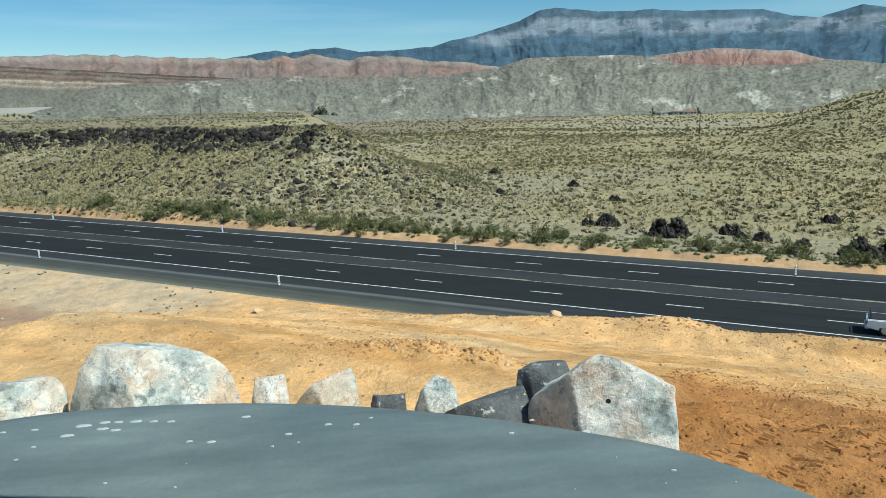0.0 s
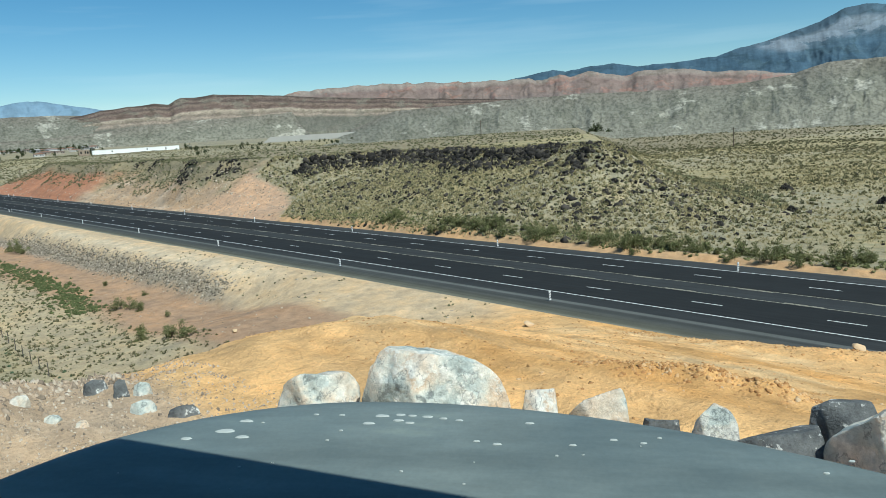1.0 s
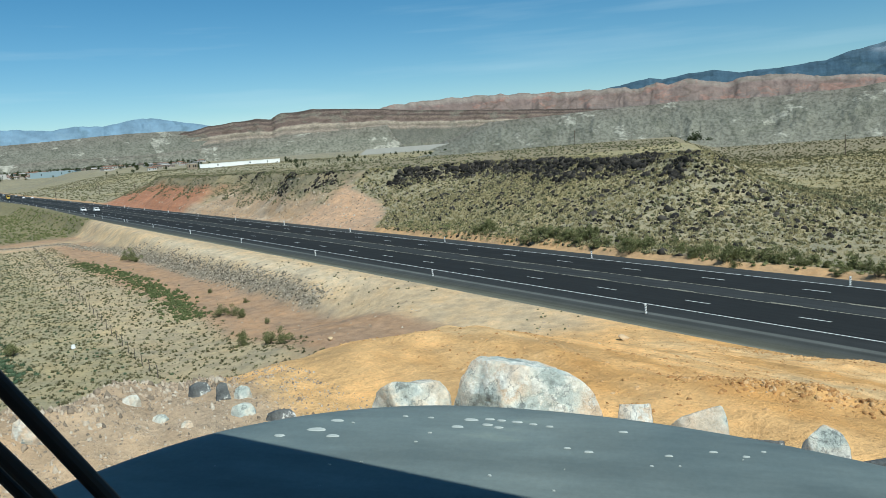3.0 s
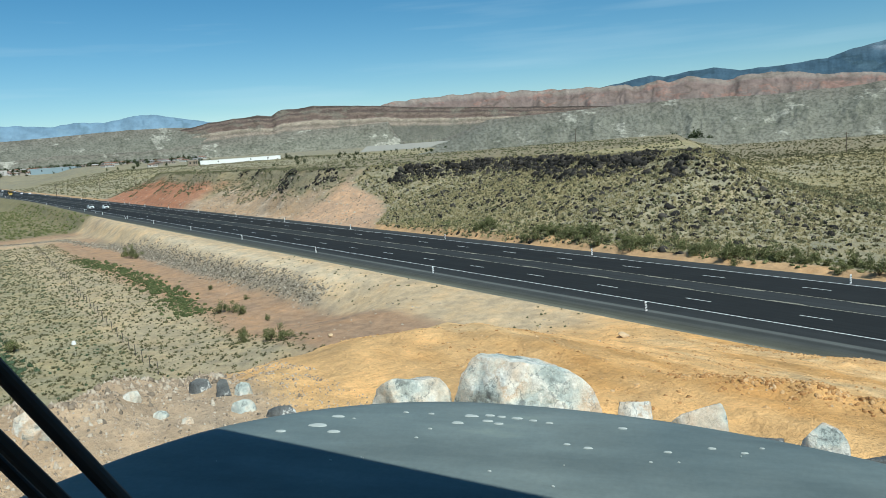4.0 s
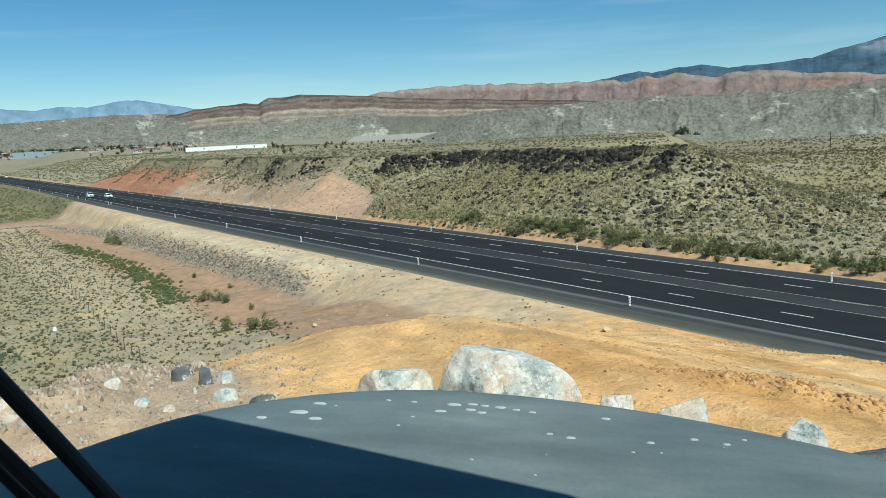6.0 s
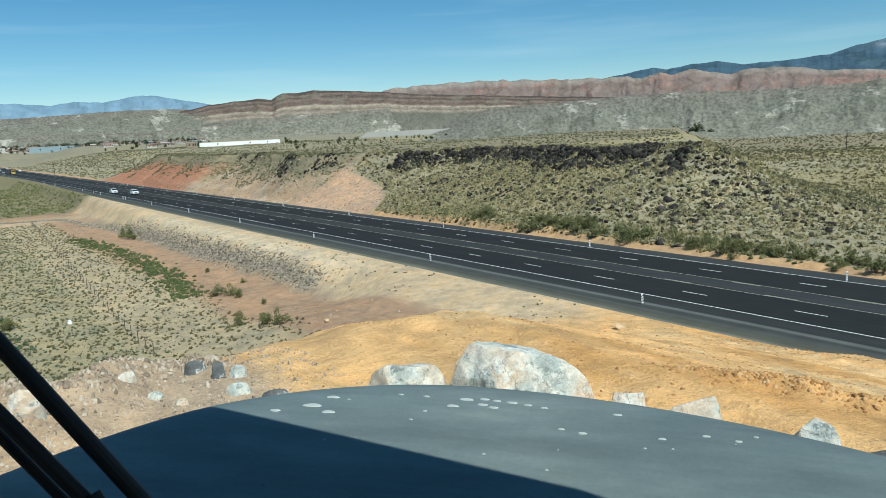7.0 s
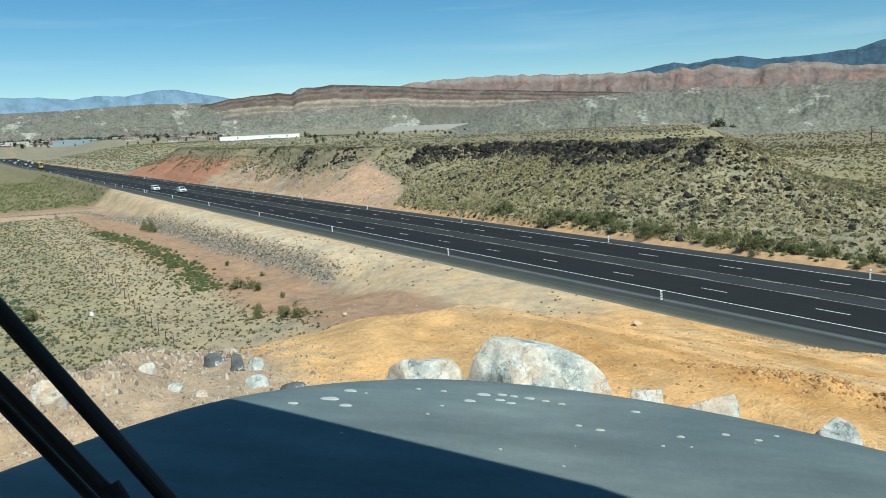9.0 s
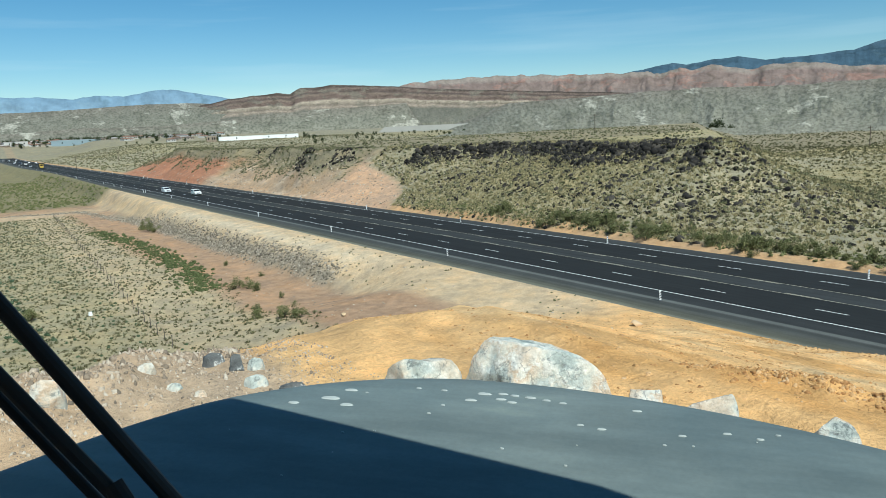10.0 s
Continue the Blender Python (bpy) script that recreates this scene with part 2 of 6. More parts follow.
def soil_colour(x, y):
    c = np.zeros(x.shape + (3,)) + SCRUB
    yr = y - road_shift(x)

    def lay(colour, m):
        nonlocal c
        c = lerp(c, np.array(colour), np.clip(m, 0, 1)[..., None])
    wob = fbm(x, y, 7, 4, 41)
    lay(STRAW, sstep((fbm(x, y, 70, 4, 44) + 0.15) / 0.4) * (yr > 20) * 0.8)
    lay(STRAW, sstep((x - 5) / 40) * sstep((yr - 24) / 20) * 0.8)
    # verge beyond the road
    lay((0.55, 0.36, 0.20), (1 - sstep((yr - 20.2 - wob) / 1.6)) * (yr > 10))
    # cut slopes
    top = (y - hill_foot(x)) / (hill_crest(x) - hill_foot(x))
    cut = sstep((-84.5 - 50 * np.clip(top, 0, 0.75) - x + 2 * wob) / 2) * sstep((x + 385) / 20) * sstep((yr - 17) / 2)
    lay((0.25, 0.215, 0.145), cut * sstep((top - 0.45 - 0.3 * wob) / 0.2) * 0.8)
    lay(PINK, cut * (1 - sstep((top - 0.40 - 0.45 * wob) / 0.25)) * 0.9)
    lay((0.60, 0.49, 0.38), cut * sstep((fbm(x, y * 1.5, 5, 4, 42) - 0.15) / 0.25) * (1 - sstep((top - 0.55) / 0.2)) * 0.6)
    chute = np.exp(-((x + 106 + 17 * top + 2.0 * wob) / (21.0 - 18 * np.clip(top, 0, 1))) ** 4) * (yr > 16) * cut
    lay((0.55, 0.37, 0.25), sstep(chute * 1.8) * (1 - sstep((top - 0.88) / 0.1)))
    lay(RED, cut * sstep((-215 - x + 14 * wob) / 25) * (1 - sstep((top - 0.66 - 0.3 * wob) / 0.15)) * 0.9)
    # near side
    nearside = yr < 0
    lay(TAN, nearside * sstep((-y - 9) / 2))
    lay((0.43, 0.285, 0.185), nearside * sstep((-x + 12 + 4 * wob) / 10) * sstep((-y - 19) / 3))
    fieldm = nearside * sstep((2 - x + 5 * wob) / 12) * sstep((-y - 31 - 2 * wob - 0.0 * x) / 4) * (x > -190)
    lay((0.46, 0.38, 0.25), fieldm)
    lay((0.385, 0.335, 0.21), fieldm * sstep((-44.5 - y + 2 * wob) / 2))
    lay((0.24, 0.215, 0.125), nearside * sstep((-x - 215) / 15))
    lay((0.52, 0.40, 0.27), nearside * np.exp(-((x + 205 + 0.15 * y) / 9.0) ** 2))
    lay((0.68, 0.56, 0.40), nearside * np.exp(-((y + 14.0 - 0.02 * x + wob) / 2.2) ** 2) * sstep((-22 - x) / 15) * sstep((x + 150) / 30) * 0.8)
    lay((0.30, 0.265, 0.21), nearside * np.exp(-((y + 19.6 + 0.014 * (x + 34) * -1 + 0.6 * wob) / 1.7) ** 2) * sstep((-24 - x) / 14) * sstep((x + 190) / 20) * 0.9)
    lay(ORANGE, nearside * sstep((x - 4 + 5 * wob) / 14) * sstep((-y - 8.6) / 1.2))
    lay((0.77, 0.545, 0.30), nearside * sstep((x - 14) / 14) * sstep((-y - 9) / 2) * sstep((fbm(x * 0.35, y, 3.5, 4, 47) - 0.05) / 0.3) * 0.75)
    lay((0.59, 0.325, 0.115), nearside * sstep((x - 14) / 14) * sstep((-y - 9) / 2) * sstep((fbm(x * 0.4 + 60, y, 4.5, 4, 48) - 0.1) / 0.3) * 0.7)
    lay((0.47, 0.225, 0.078), nearside * sstep((x - 55.5 + 1.5 * wob) / 1.5) * sstep((-y - 33 + 2 * wob) / 3))
    lay((0.37, 0.16, 0.05), nearside * sstep((x - 56) / 2) * sstep((-y - 34) / 3) * sstep((fbm(x, y, 3.0, 3, 49) - 0.05) / 0.3) * 0.8)
    lay(GRAVEL, nearside * sstep((-y - 55.4 + 1.2 * wob + 0.12 * (46 - x)) / 2) * sstep((x - 26) / 5))
    # on both sides, olive-grey takes over gradually beyond 500 m from the origin
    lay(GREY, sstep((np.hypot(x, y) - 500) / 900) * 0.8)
    return c


def steps_out(start, stop, first, ratio):
    out, s = [start], first
    while out[-1] < stop:
        s *= ratio
        out.append(out[-1] + s)
    return out


def axis(lo, hi, step, ratio):
    core = list(np.arange(lo, hi, step))
    return np.array([2 * lo - v for v in steps_out(lo, lo + 4950, step, ratio)[:0:-1]] + core + steps_out(core[-1], 4950, step, 1.026)[1:])


def build_ground():
    gx, gy = axis(12, 72, 0.2, 1.021), axis(-62, -8, 0.2, 1.035)
    X, Y = np.meshgrid(gx, gy, indexing="ij")
    me = grid_mesh("ground", X, Y, height(X, Y))
    col = me.color_attributes.new("soil", "FLOAT_COLOR", "POINT")
    rgba = np.ones((X.size, 4), np.float32)
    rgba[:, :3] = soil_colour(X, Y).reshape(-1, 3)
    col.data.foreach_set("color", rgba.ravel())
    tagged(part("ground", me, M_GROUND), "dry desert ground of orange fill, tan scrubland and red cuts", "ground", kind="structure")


build_ground()


# ---- ranges on the skyline ----
def range_material(name, bands, patch, patch_amount, streak=0.3, speckle=0.5, grain=1.0, patch_at=0.56):
    """Rock by its height on the slope, broken by noise, with patches, runnels down the face and a speckle of shrubs."""
    mat, n, l, b = nodes_of(name)
    a = n.new("ShaderNodeAttribute")
    a.attribute_name = "face"
    sep = n.new("ShaderNodeSeparateXYZ")
    l.new(a.outputs["Vector"], sep.inputs[0])

    def plane(sx, sy):
        m = n.new("ShaderNodeMapping")
        m.inputs["Scale"].default_value = (sx * grain, sy * grain, 0)
        l.new(a.outputs["Vector"], m.inputs["Vector"])
        return m.outputs["Vector"]
    wobble = noise_node(n, l, 1.0, 6, 0.65, plane(0.006, 0.02))
    h = n.new("ShaderNodeMath")
    h.operation = "MULTIPLY_ADD"
    l.new(wobble, h.inputs[0])
    h.inputs[1].default_value = 0.24
    l.new(sep.outputs[2], h.inputs[2])
    h2 = n.new("ShaderNodeMath")
    h2.operation = "SUBTRACT"
    l.new(h.outputs[0], h2.inputs[0])
    h2.inputs[1].default_value = 0.12
    col = ramp_node(n, l, h2.outputs[0], bands)
    spots = noise_node(n, l, 1.0, 8, 0.72, plane(0.013, 0.028))
    m = ramp_node(n, l, spots, [(patch_at, (0, 0, 0)), (patch_at + 0.04, (patch_amount,) * 3)])
    col = mix_node(n, l, m, col, patch)
    wash = noise_node(n, l, 1.0, 4, 0.55, plane(0.0075, 0.012))
    lines = ramp_node(n, l, wash, [(0.47, (1.0,) * 3), (0.495, (0.60, 0.62, 0.58)), (0.52, (1.0,) * 3)])
    col = mix_node(n, l, 0.55, col, mix_node(n, l, 1.0, col, lines, "MULTIPLY"))
    runs = noise_node(n, l, 1.0, 6, 0.7, plane(0.06, 0.012))
    col = mix_node(n, l, streak, col, mix_node(n, l, 1.0, col, ramp_node(n, l, runs, [(0.36, (0.55,) * 3), (0.62, (1.35,) * 3)]), "MULTIPLY"))
    fine = noise_node(n, l, 1.0, 4, 0.6, plane(0.045, 0.075))
    col = mix_node(n, l, 1.0, col, ramp_node(n, l, fine, [(0.33, (0.80,) * 3), (0.67, (1.14,) * 3)]), "MULTIPLY")
    speck = noise_node(n, l, 1.0, 2, 0.6, plane(0.20, 0.30))
    col = mix_node(n, l, speckle, col, mix_node(n, l, 1.0, col, ramp_node(n, l, speck, [(0.40, (0.42,) * 3), (0.54, (1.14,) * 3)]), "MULTIPLY"))
    l.new(col, b.inputs["Base Color"])
    b.inputs["Roughness"].default_value = 1.0
    b.inputs["Specular IOR Level"].default_value = 0.05
    bump_node(n, l, b, fine, 0.5, 9.0)
    return mat


def skyline(name, label, material, r0, r1, base, crest, rough, seed, profile=((0, 0), (1, 1)), jag=0.06, size=1.0, level=False):
    """A range of hills on an arc round the viewpoint; base and crest are (bearing, elevation) in degrees, profile the slope's (run, rise)."""
    yaw = np.linspace(crest[0][0], crest[-1][0], 1150)
    rows = np.concatenate([np.linspace(0, 1, 84), [1.03, 1.1]])
    ce = np.interp(-yaw, [-c[0] for c in crest], [c[1] for c in crest])
    be = np.interp(-yaw, [-c[0] for c in base], [c[1] for c in base])
    V, S = np.meshgrid(np.radians(yaw), rows, indexing="ij")
    run = V * r1
    z0 = EYE[2] + r0 * np.tan(np.radians(be))[:, None]
    z1 = EYE[2] + r1 * np.tan(np.radians(ce + jag * fbm(yaw, yaw * 0, 0.9, 5, seed + 7)))[:, None]
    span = z1 - z0
    L = span.max() * size
    p = np.interp(np.clip(S, 0, 1), [q[0] for q in profile], [q[1] for q in profile])
    mid = np.clip(S * (1.02 - S) * 4, 0, 1)
    Rr = lerp(r0, r1, S)
    up = (lerp(z0, z1, p) - EYE[2]) * r1 / Rr
    warp = 0.5 * L * fbm(run, up, L * 1.1, 3, seed + 9)
    spur = np.abs(fbm(run + warp, up * 0.8, L * 1.1, 4, seed))
    rill = np.abs(fbm(run + 1.2 * warp, up, L * 0.30, 4, seed + 3))
    gully = 0.45 - spur * 1.5 - rill * 0.55
    X, Y = EYE[0] - np.sin(V) * Rr, EYE[1] + np.cos(V) * Rr
    Z = lerp(z0, z1, p) + span * rough * gully * mid + span * rough * 0.12 * fbm(run, S * L, L * 0.12, 3, seed + 5) * 0.5
    Z = np.where(S > 1.0, z1 - span * (S - 1) * 2, Z)
    Z = np.minimum(Z, EYE[2] + (z1 - EYE[2]) / r1 * Rr)
    Z[:, 0] = z0[:, 0] - 45
    me = grid_mesh(name, X, Y, Z)
    face = me.attributes.new("face", "FLOAT_VECTOR", "POINT")
    rel = (Z - z0) / np.maximum(span, 1.0) * (lerp(0.5, 1.0, sstep((ce - 3.9) / 1.2))[:, None] if level else 1.0)
    face.data.foreach_set("vector", np.stack([run, up, rel], -1).astype(np.float32).ravel())
    return tagged(part(name, me, material), label, "hills", kind="structure")


# forest and pale cliff bands, with the blue of distance haze painted in
M_BLUE = range_material("haze_blue_forest", [(0.0, (0.060, 0.100, 0.135)), (0.46, (0.058, 0.10, 0.14)), (0.58, (0.085, 0.135, 0.18)), (0.66, (0.20, 0.24, 0.28)), (0.80, (0.22, 0.26, 0.30)), (0.87, (0.085, 0.125, 0.16)), (1.0, (0.075, 0.115, 0.15))], (0.075, 0.12, 0.155), 0.8, 0.30, 0.10, 0.30, 0.50)
# base colour is mostly painted air haze, pale blue over the whole slope
M_FARBLUE = range_material("haze_blue_range", [(0.0, (0.23, 0.32, 0.39)), (1.0, (0.155, 0.24, 0.32))], (0.20, 0.29, 0.35), 0.4, 0.15, 0.0, 0.25)
M_REDRIDGE = range_material("red_sandstone", [(0.0, (0.20, 0.175, 0.155)), (0.45, (0.20, 0.155, 0.135)), (0.75, (0.21, 0.155, 0.135)), (0.92, (0.26, 0.22, 0.19)), (1.0, (0.235, 0.19, 0.165))], (0.29, 0.165, 0.13), 0.6, 0.10, 0.15, 0.5, 0.54)
M_MESA = range_material("layered_mesa", [(0.0, (0.17, 0.165, 0.13)), (0.36, (0.16, 0.15, 0.12)), (0.44, (0.33, 0.265, 0.205)), (0.50, (0.20, 0.165, 0.13)), (0.58, (0.36, 0.30, 0.23)), (0.63, (0.18, 0.13, 0.105)), (0.70, (0.13, 0.095, 0.08)), (0.76, (0.19, 0.145, 0.115)), (0.84, (0.10, 0.075, 0.065)), (0.90, (0.16, 0.12, 0.10)), (0.95, (0.07, 0.055, 0.048)), (1.0, (0.125, 0.10, 0.085))], (0.18, 0.165, 0.13), 0.6, 0.12, 0.40, 1.0, 0.54)
M_FOOT = range_material("grey_green_foothill", [(0.0, (0.225, 0.215, 0.168)), (0.5, (0.19, 0.185, 0.147)), (1.0, (0.20, 0.18, 0.145))], (0.42, 0.40, 0.33), 0.85, 0.0, 0.50, 0.8, 0.565)
M_RED_FOOT = range_material("bright_red_cliff", [(0.0, (0.24, 0.14, 0.115)), (0.6, (0.27, 0.165, 0.135)), (0.9, (0.28, 0.21, 0.18)), (1.0, (0.26, 0.21, 0.18))], (0.33, 0.25, 0.21), 0.6, 0.35, 0.1, 0.7)

skyline("far_range", "mountain range on the horizon, pale blue haze painted into its colour", M_FARBLUE, 4300, 4850, [(98, 0.3), (66, 0.3)],
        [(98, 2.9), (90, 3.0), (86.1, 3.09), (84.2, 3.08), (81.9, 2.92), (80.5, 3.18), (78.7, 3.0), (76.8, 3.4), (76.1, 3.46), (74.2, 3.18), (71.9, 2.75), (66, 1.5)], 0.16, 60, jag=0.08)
# its blue is air haze carried in the material's colour
skyline("high_range", "forested mountain range with pale cliffs, blue haze painted into its colour", M_BLUE, 3500, 4800, [(50, 1.5), (-12, 1.0)],
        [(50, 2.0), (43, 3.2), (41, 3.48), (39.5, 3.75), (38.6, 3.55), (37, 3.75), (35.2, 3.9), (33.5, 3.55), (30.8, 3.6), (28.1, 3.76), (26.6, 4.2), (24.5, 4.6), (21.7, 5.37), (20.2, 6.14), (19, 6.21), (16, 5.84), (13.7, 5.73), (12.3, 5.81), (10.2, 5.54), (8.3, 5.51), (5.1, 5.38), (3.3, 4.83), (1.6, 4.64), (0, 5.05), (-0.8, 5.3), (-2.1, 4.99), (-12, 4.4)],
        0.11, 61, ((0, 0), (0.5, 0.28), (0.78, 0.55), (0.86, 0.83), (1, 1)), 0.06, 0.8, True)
skyline("red_ridge", "eroded red sandstone ridge", M_REDRIDGE, 2400, 3300, [(64, 1.2), (-10, 0.8)],
        [(64, 2.2), (60, 2.9), (59, 3.2), (58.2, 3.38), (56.7, 3.31), (54.2, 3.49), (47.7, 3.41), (44.7, 3.28), (40.3, 3.12), (39, 3.37), (38.2, 3.07), (37, 3.40), (36.2, 3.25), (34.6, 3.02), (32.9, 3.26), (30.5, 3.15), (28.4, 2.83), (25.4, 2.54), (23.1, 2.2), (14, 1.9), (1.2, 1.5), (-10, 1.4)],
        0.11, 62, ((0, 0), (0.6, 0.45), (0.7, 0.66), (0.9, 0.82), (0.95, 0.98), (1, 1)), 0.16, 0.7)
skyline("red_cliff", "pinkish red sandstone cliff behind the foothills", M_RED_FOOT, 2000, 2300, [(14, 1.2), (0, 1.2)],
        [(14, 2.0), (12.8, 2.45), (11.8, 2.68), (9, 2.92), (7.1, 2.9), (5, 2.72), (3.2, 2.6), (1.3, 2.0), (0, 1.7)], 0.12, 66, ((0, 0), (0.4, 0.2), (0.6, 0.75), (1, 1)), 0.08, 0.8)
skyline("layered_mesa", "long mesa with red, cream and dark rock layers", M_MESA, 1760, 2500, [(76, 0.3), (60, 0.3), (30, 0.2)],
        [(76, 1.6), (73.5, 2.3), (72.7, 2.42), (71.8, 2.6), (70.7, 2.72), (68.4, 2.95), (67.4, 2.86), (66.9, 3.15), (66.6, 3.24), (65, 3.28), (64.3, 3.41), (62.1, 3.3), (59.6, 3.11), (57.1, 2.86), (52.9, 2.55), (47.1, 2.16), (43, 1.87), (30, 1.2)],
        0.08, 63, ((0, 0), (0.45, 0.36), (0.6, 0.48), (0.63, 0.58), (0.76, 0.66), (0.78, 0.76), (0.9, 0.84), (0.92, 0.97), (1, 1)), 0.05, 0.8)
skyline("low_plateau", "far grey-green bench with pale tracks", M_FOOT, 1780, 2600, [(98, 0.3), (66, 0.3)],
        [(98, 1.9), (86.3, 2.1), (83, 2.17), (80.2, 2.32), (77.3, 2.45), (74, 2.42), (71, 2.2), (66, 1.2)], 0.05, 68, ((0, 0), (0.7, 0.75), (1, 1)), 0.03, 1.0)
skyline("low_hill", "bare grey-green hill below the mesa", M_FOOT, 1600, 1740, [(98, -0.1), (57, -0.1)],
        [(98, 0.5), (86.4, 0.75), (82, 0.95), (76.3, 0.9), (72, 1.15), (68, 1.52), (63, 1.7), (59.7, 1.82), (58.9, 1.92), (58.3, 0.8), (57.5, 0.0)], 0.08, 67, ((0, 0), (0.7, 0.8), (1, 1)), 0.05, 1.2)
skyline("foothills", "grey-green foothills with pale rock outcrops", M_FOOT, 640, 1500, [(58, -0.9), (47, -1.2), (35, -1.62), (10, -1.66), (3, -1.3), (-12, -0.8)],
        [(58, -0.9), (56.5, -0.2), (54.8, 0.35), (53.4, 0.75), (51.3, 1.5), (47.1, 1.63), (42, 1.8), (37.6, 1.9), (31.8, 1.72), (26.5, 1.84), (23.3, 2.16), (21.8, 2.6), (21.2, 2.78), (18.4, 2.8), (14.4, 2.76), (12, 2.55), (10.5, 2.04), (6.7, 1.72), (3.2, 1.66), (1.5, 1.84), (-0.2, 1.82), (-2.4, 1.5), (-12, 1.6)],
        0.10, 64, ((0, 0), (0.5, 0.42), (1, 1)), 0.06, 0.9)


# ---- the road ----
def asphalt_material():
    mat, n, l, b = nodes_of("asphalt")
    tc = n.new("ShaderNodeTexCoord").outputs["Object"]
    a = n.new("ShaderNodeAttribute")
    a.attribute_name = "lane"
    streak_map = n.new("ShaderNodeMapping")
    streak_map.inputs["Scale"].default_value = (0.02, 1.6, 1.0)
    l.new(tc, streak_map.inputs["Vector"])
    streak = noise_node(n, l, 1.0, 4, 0.6, streak_map.outputs["Vector"])
    fine = noise_node(n, l, 25.0, 3, 0.7, tc)
    blot = noise_node(n, l, 0.35, 4, 0.6, tc)
    col = mix_node(n, l, 1.0, a.outputs["Color"], ramp_node(n, l, streak, [(0.3, (0.75,) * 3), (0.7, (1.2,) * 3)]), "MULTIPLY")
    col = mix_node(n, l, 1.0, col, ramp_node(n, l, fine, [(0.3, (0.8,) * 3), (0.7, (1.15,) * 3)]), "MULTIPLY")
    col = mix_node(n, l, 1.0, col, ramp_node(n, l, blot, [(0.3, (0.88,) * 3), (0.7, (1.1,) * 3)]), "MULTIPLY")
    l.new(col, b.inputs["Base Color"])
    b.inputs["Roughness"].default_value = 0.9
    b.inputs["Specular IOR Level"].default_value = 0.2
    bump_node(n, l, b, fine, 0.3, 0.01)
    return mat


ROAD_Z = 0.03
LANE_DASH = 12.19


def build_road():
    xs = np.concatenate([np.linspace(-2300, -420, 120), np.arange(-415, 330, 4.0)])
    #       y,    colour there
    bands = [(-10.8, 0.20, 0.2), (-9.9, 0.085, 0.0), (-8.0, 0.060, 0), (-7.1, 0.055, 0), (-6.8, 0.12, 0), (-6.3, 0.10, 0), (-6.1, 0.034, 0), (-3.7, 0.030, 0), (-3.5, 0.019, 0), (3.5, 0.019, 0), (3.7, 0.036, 0), (7.2, 0.036, 0), (7.4, 0.019, 0),
             (14.5, 0.019, 0), (14.7, 0.04, 0), (17.6, 0.05, 0), (18.4, 0.06, 0)]
    ys = np.array([b[0] for b in bands])
    X, Y = np.meshgrid(xs, ys, indexing="ij")
    edge = np.zeros_like(Y)
    edge[:, 0] = 0.5 * fbm(xs, xs * 0, 6, 3, 71)
    edge[:, -1] = 0.3 * fbm(xs, xs * 0, 5, 3, 72)
    Z = np.full_like(X, ROAD_Z)
    Z[:, 0] -= 0.12
    Z[:, -1] -= 0.12
    me = grid_mesh("road", X, Y + edge + road_shift(X), Z)
    col = me.color_attributes.new("lane", "FLOAT_COLOR", "POINT")
    rgba = np.ones((len(xs), len(ys), 4), np.float32)
    for k, (_, v, _) in enumerate(bands):
        dust = 0.25 if k < 2 else 0.08 if k < 6 else 0.0
        rgba[:, k, :3] = np.array((v * (0.97 + 0.3 * dust), v * 1.04, v * (1.05 - dust)))
    col.data.foreach_set("color", rgba.ravel())
    road = tagged(part("road", me, asphalt_material()), "dark asphalt five-lane highway with white lane lines", "road", kind="structure")
    white = plain("worn_road_paint", (0.62, 0.62, 0.60), 0.7, vary=0.25, scale=1.5)
    yellow = plain("faded_yellow_paint", (0.36, 0.33, 0.25), 0.7, vary=0.3, scale=1.5)

    def line(name, y, w, x0, x1, mat, step=12.0):
        n = max(2, int((x1 - x0) / step) + 1)
        lx = np.linspace(x0, x1, n)
        LX, LY = np.meshgrid(lx, np.array([y - w / 2, y + w / 2]), indexing="ij")
        return part(name, grid_mesh(name, LX, LY + road_shift(LX), np.full_like(LX, ROAD_Z + 0.006)), mat, road)
    line("edge_line", -3.55, 0.17, -1500, 320, white)
    line("edge_line", 14.6, 0.16, -1500, 320, white)
    line("centre_line", 3.62, 0.11, -1200, 320, yellow)
    line("centre_line", 7.38, 0.11, -1200, 320, yellow)
    dash = grid_mesh("lane_dash", *np.meshgrid(np.array([0, 3.05]), np.array([-0.075, 0.075]), indexing="ij"), np.full((2, 2), ROAD_Z + 0.006))
    dash.materials.append(white)
    dash_y = grid_mesh("turn_dash", *np.meshgrid(np.array([0, 3.4]), np.array([-0.07, 0.07]), indexing="ij"), np.full((2, 2), ROAD_Z + 0.007))
    dash_y.materials.append(yellow)
    for k in range(-48, 20):
        for y, off, me_d, nm in ((0.0, 0.0, dash, "lane_dash"), (11.0, 6.24, dash, "lane_dash"), (3.85, 7.0, dash_y, "turn_dash"), (7.15, 1.0, dash_y, "turn_dash")):
            d = part(nm, me_d, None, road)
            d.location = (LANE_DASH * k + off, y, 0)


build_road()


# ---- the lorry from which one looks out ----
HOOD_YAW = 36.0
CAB = Matrix.Translation(EYE) @ Matrix.Rotation(radians(HOOD_YAW + 90), 4, "Z")


SEAT = (60.662, -63.121, 17.503)


def from_eye(yaw, el, r):
    """A place at bearing and elevation, r metres from the eye, in the cab's space."""
    y, e = radians(yaw), radians(el)
    p = Vector((-math.sin(y) * math.cos(e), math.cos(y) * math.cos(e), math.sin(e))) * r + Vector(SEAT)
    return CAB.inverted() @ p


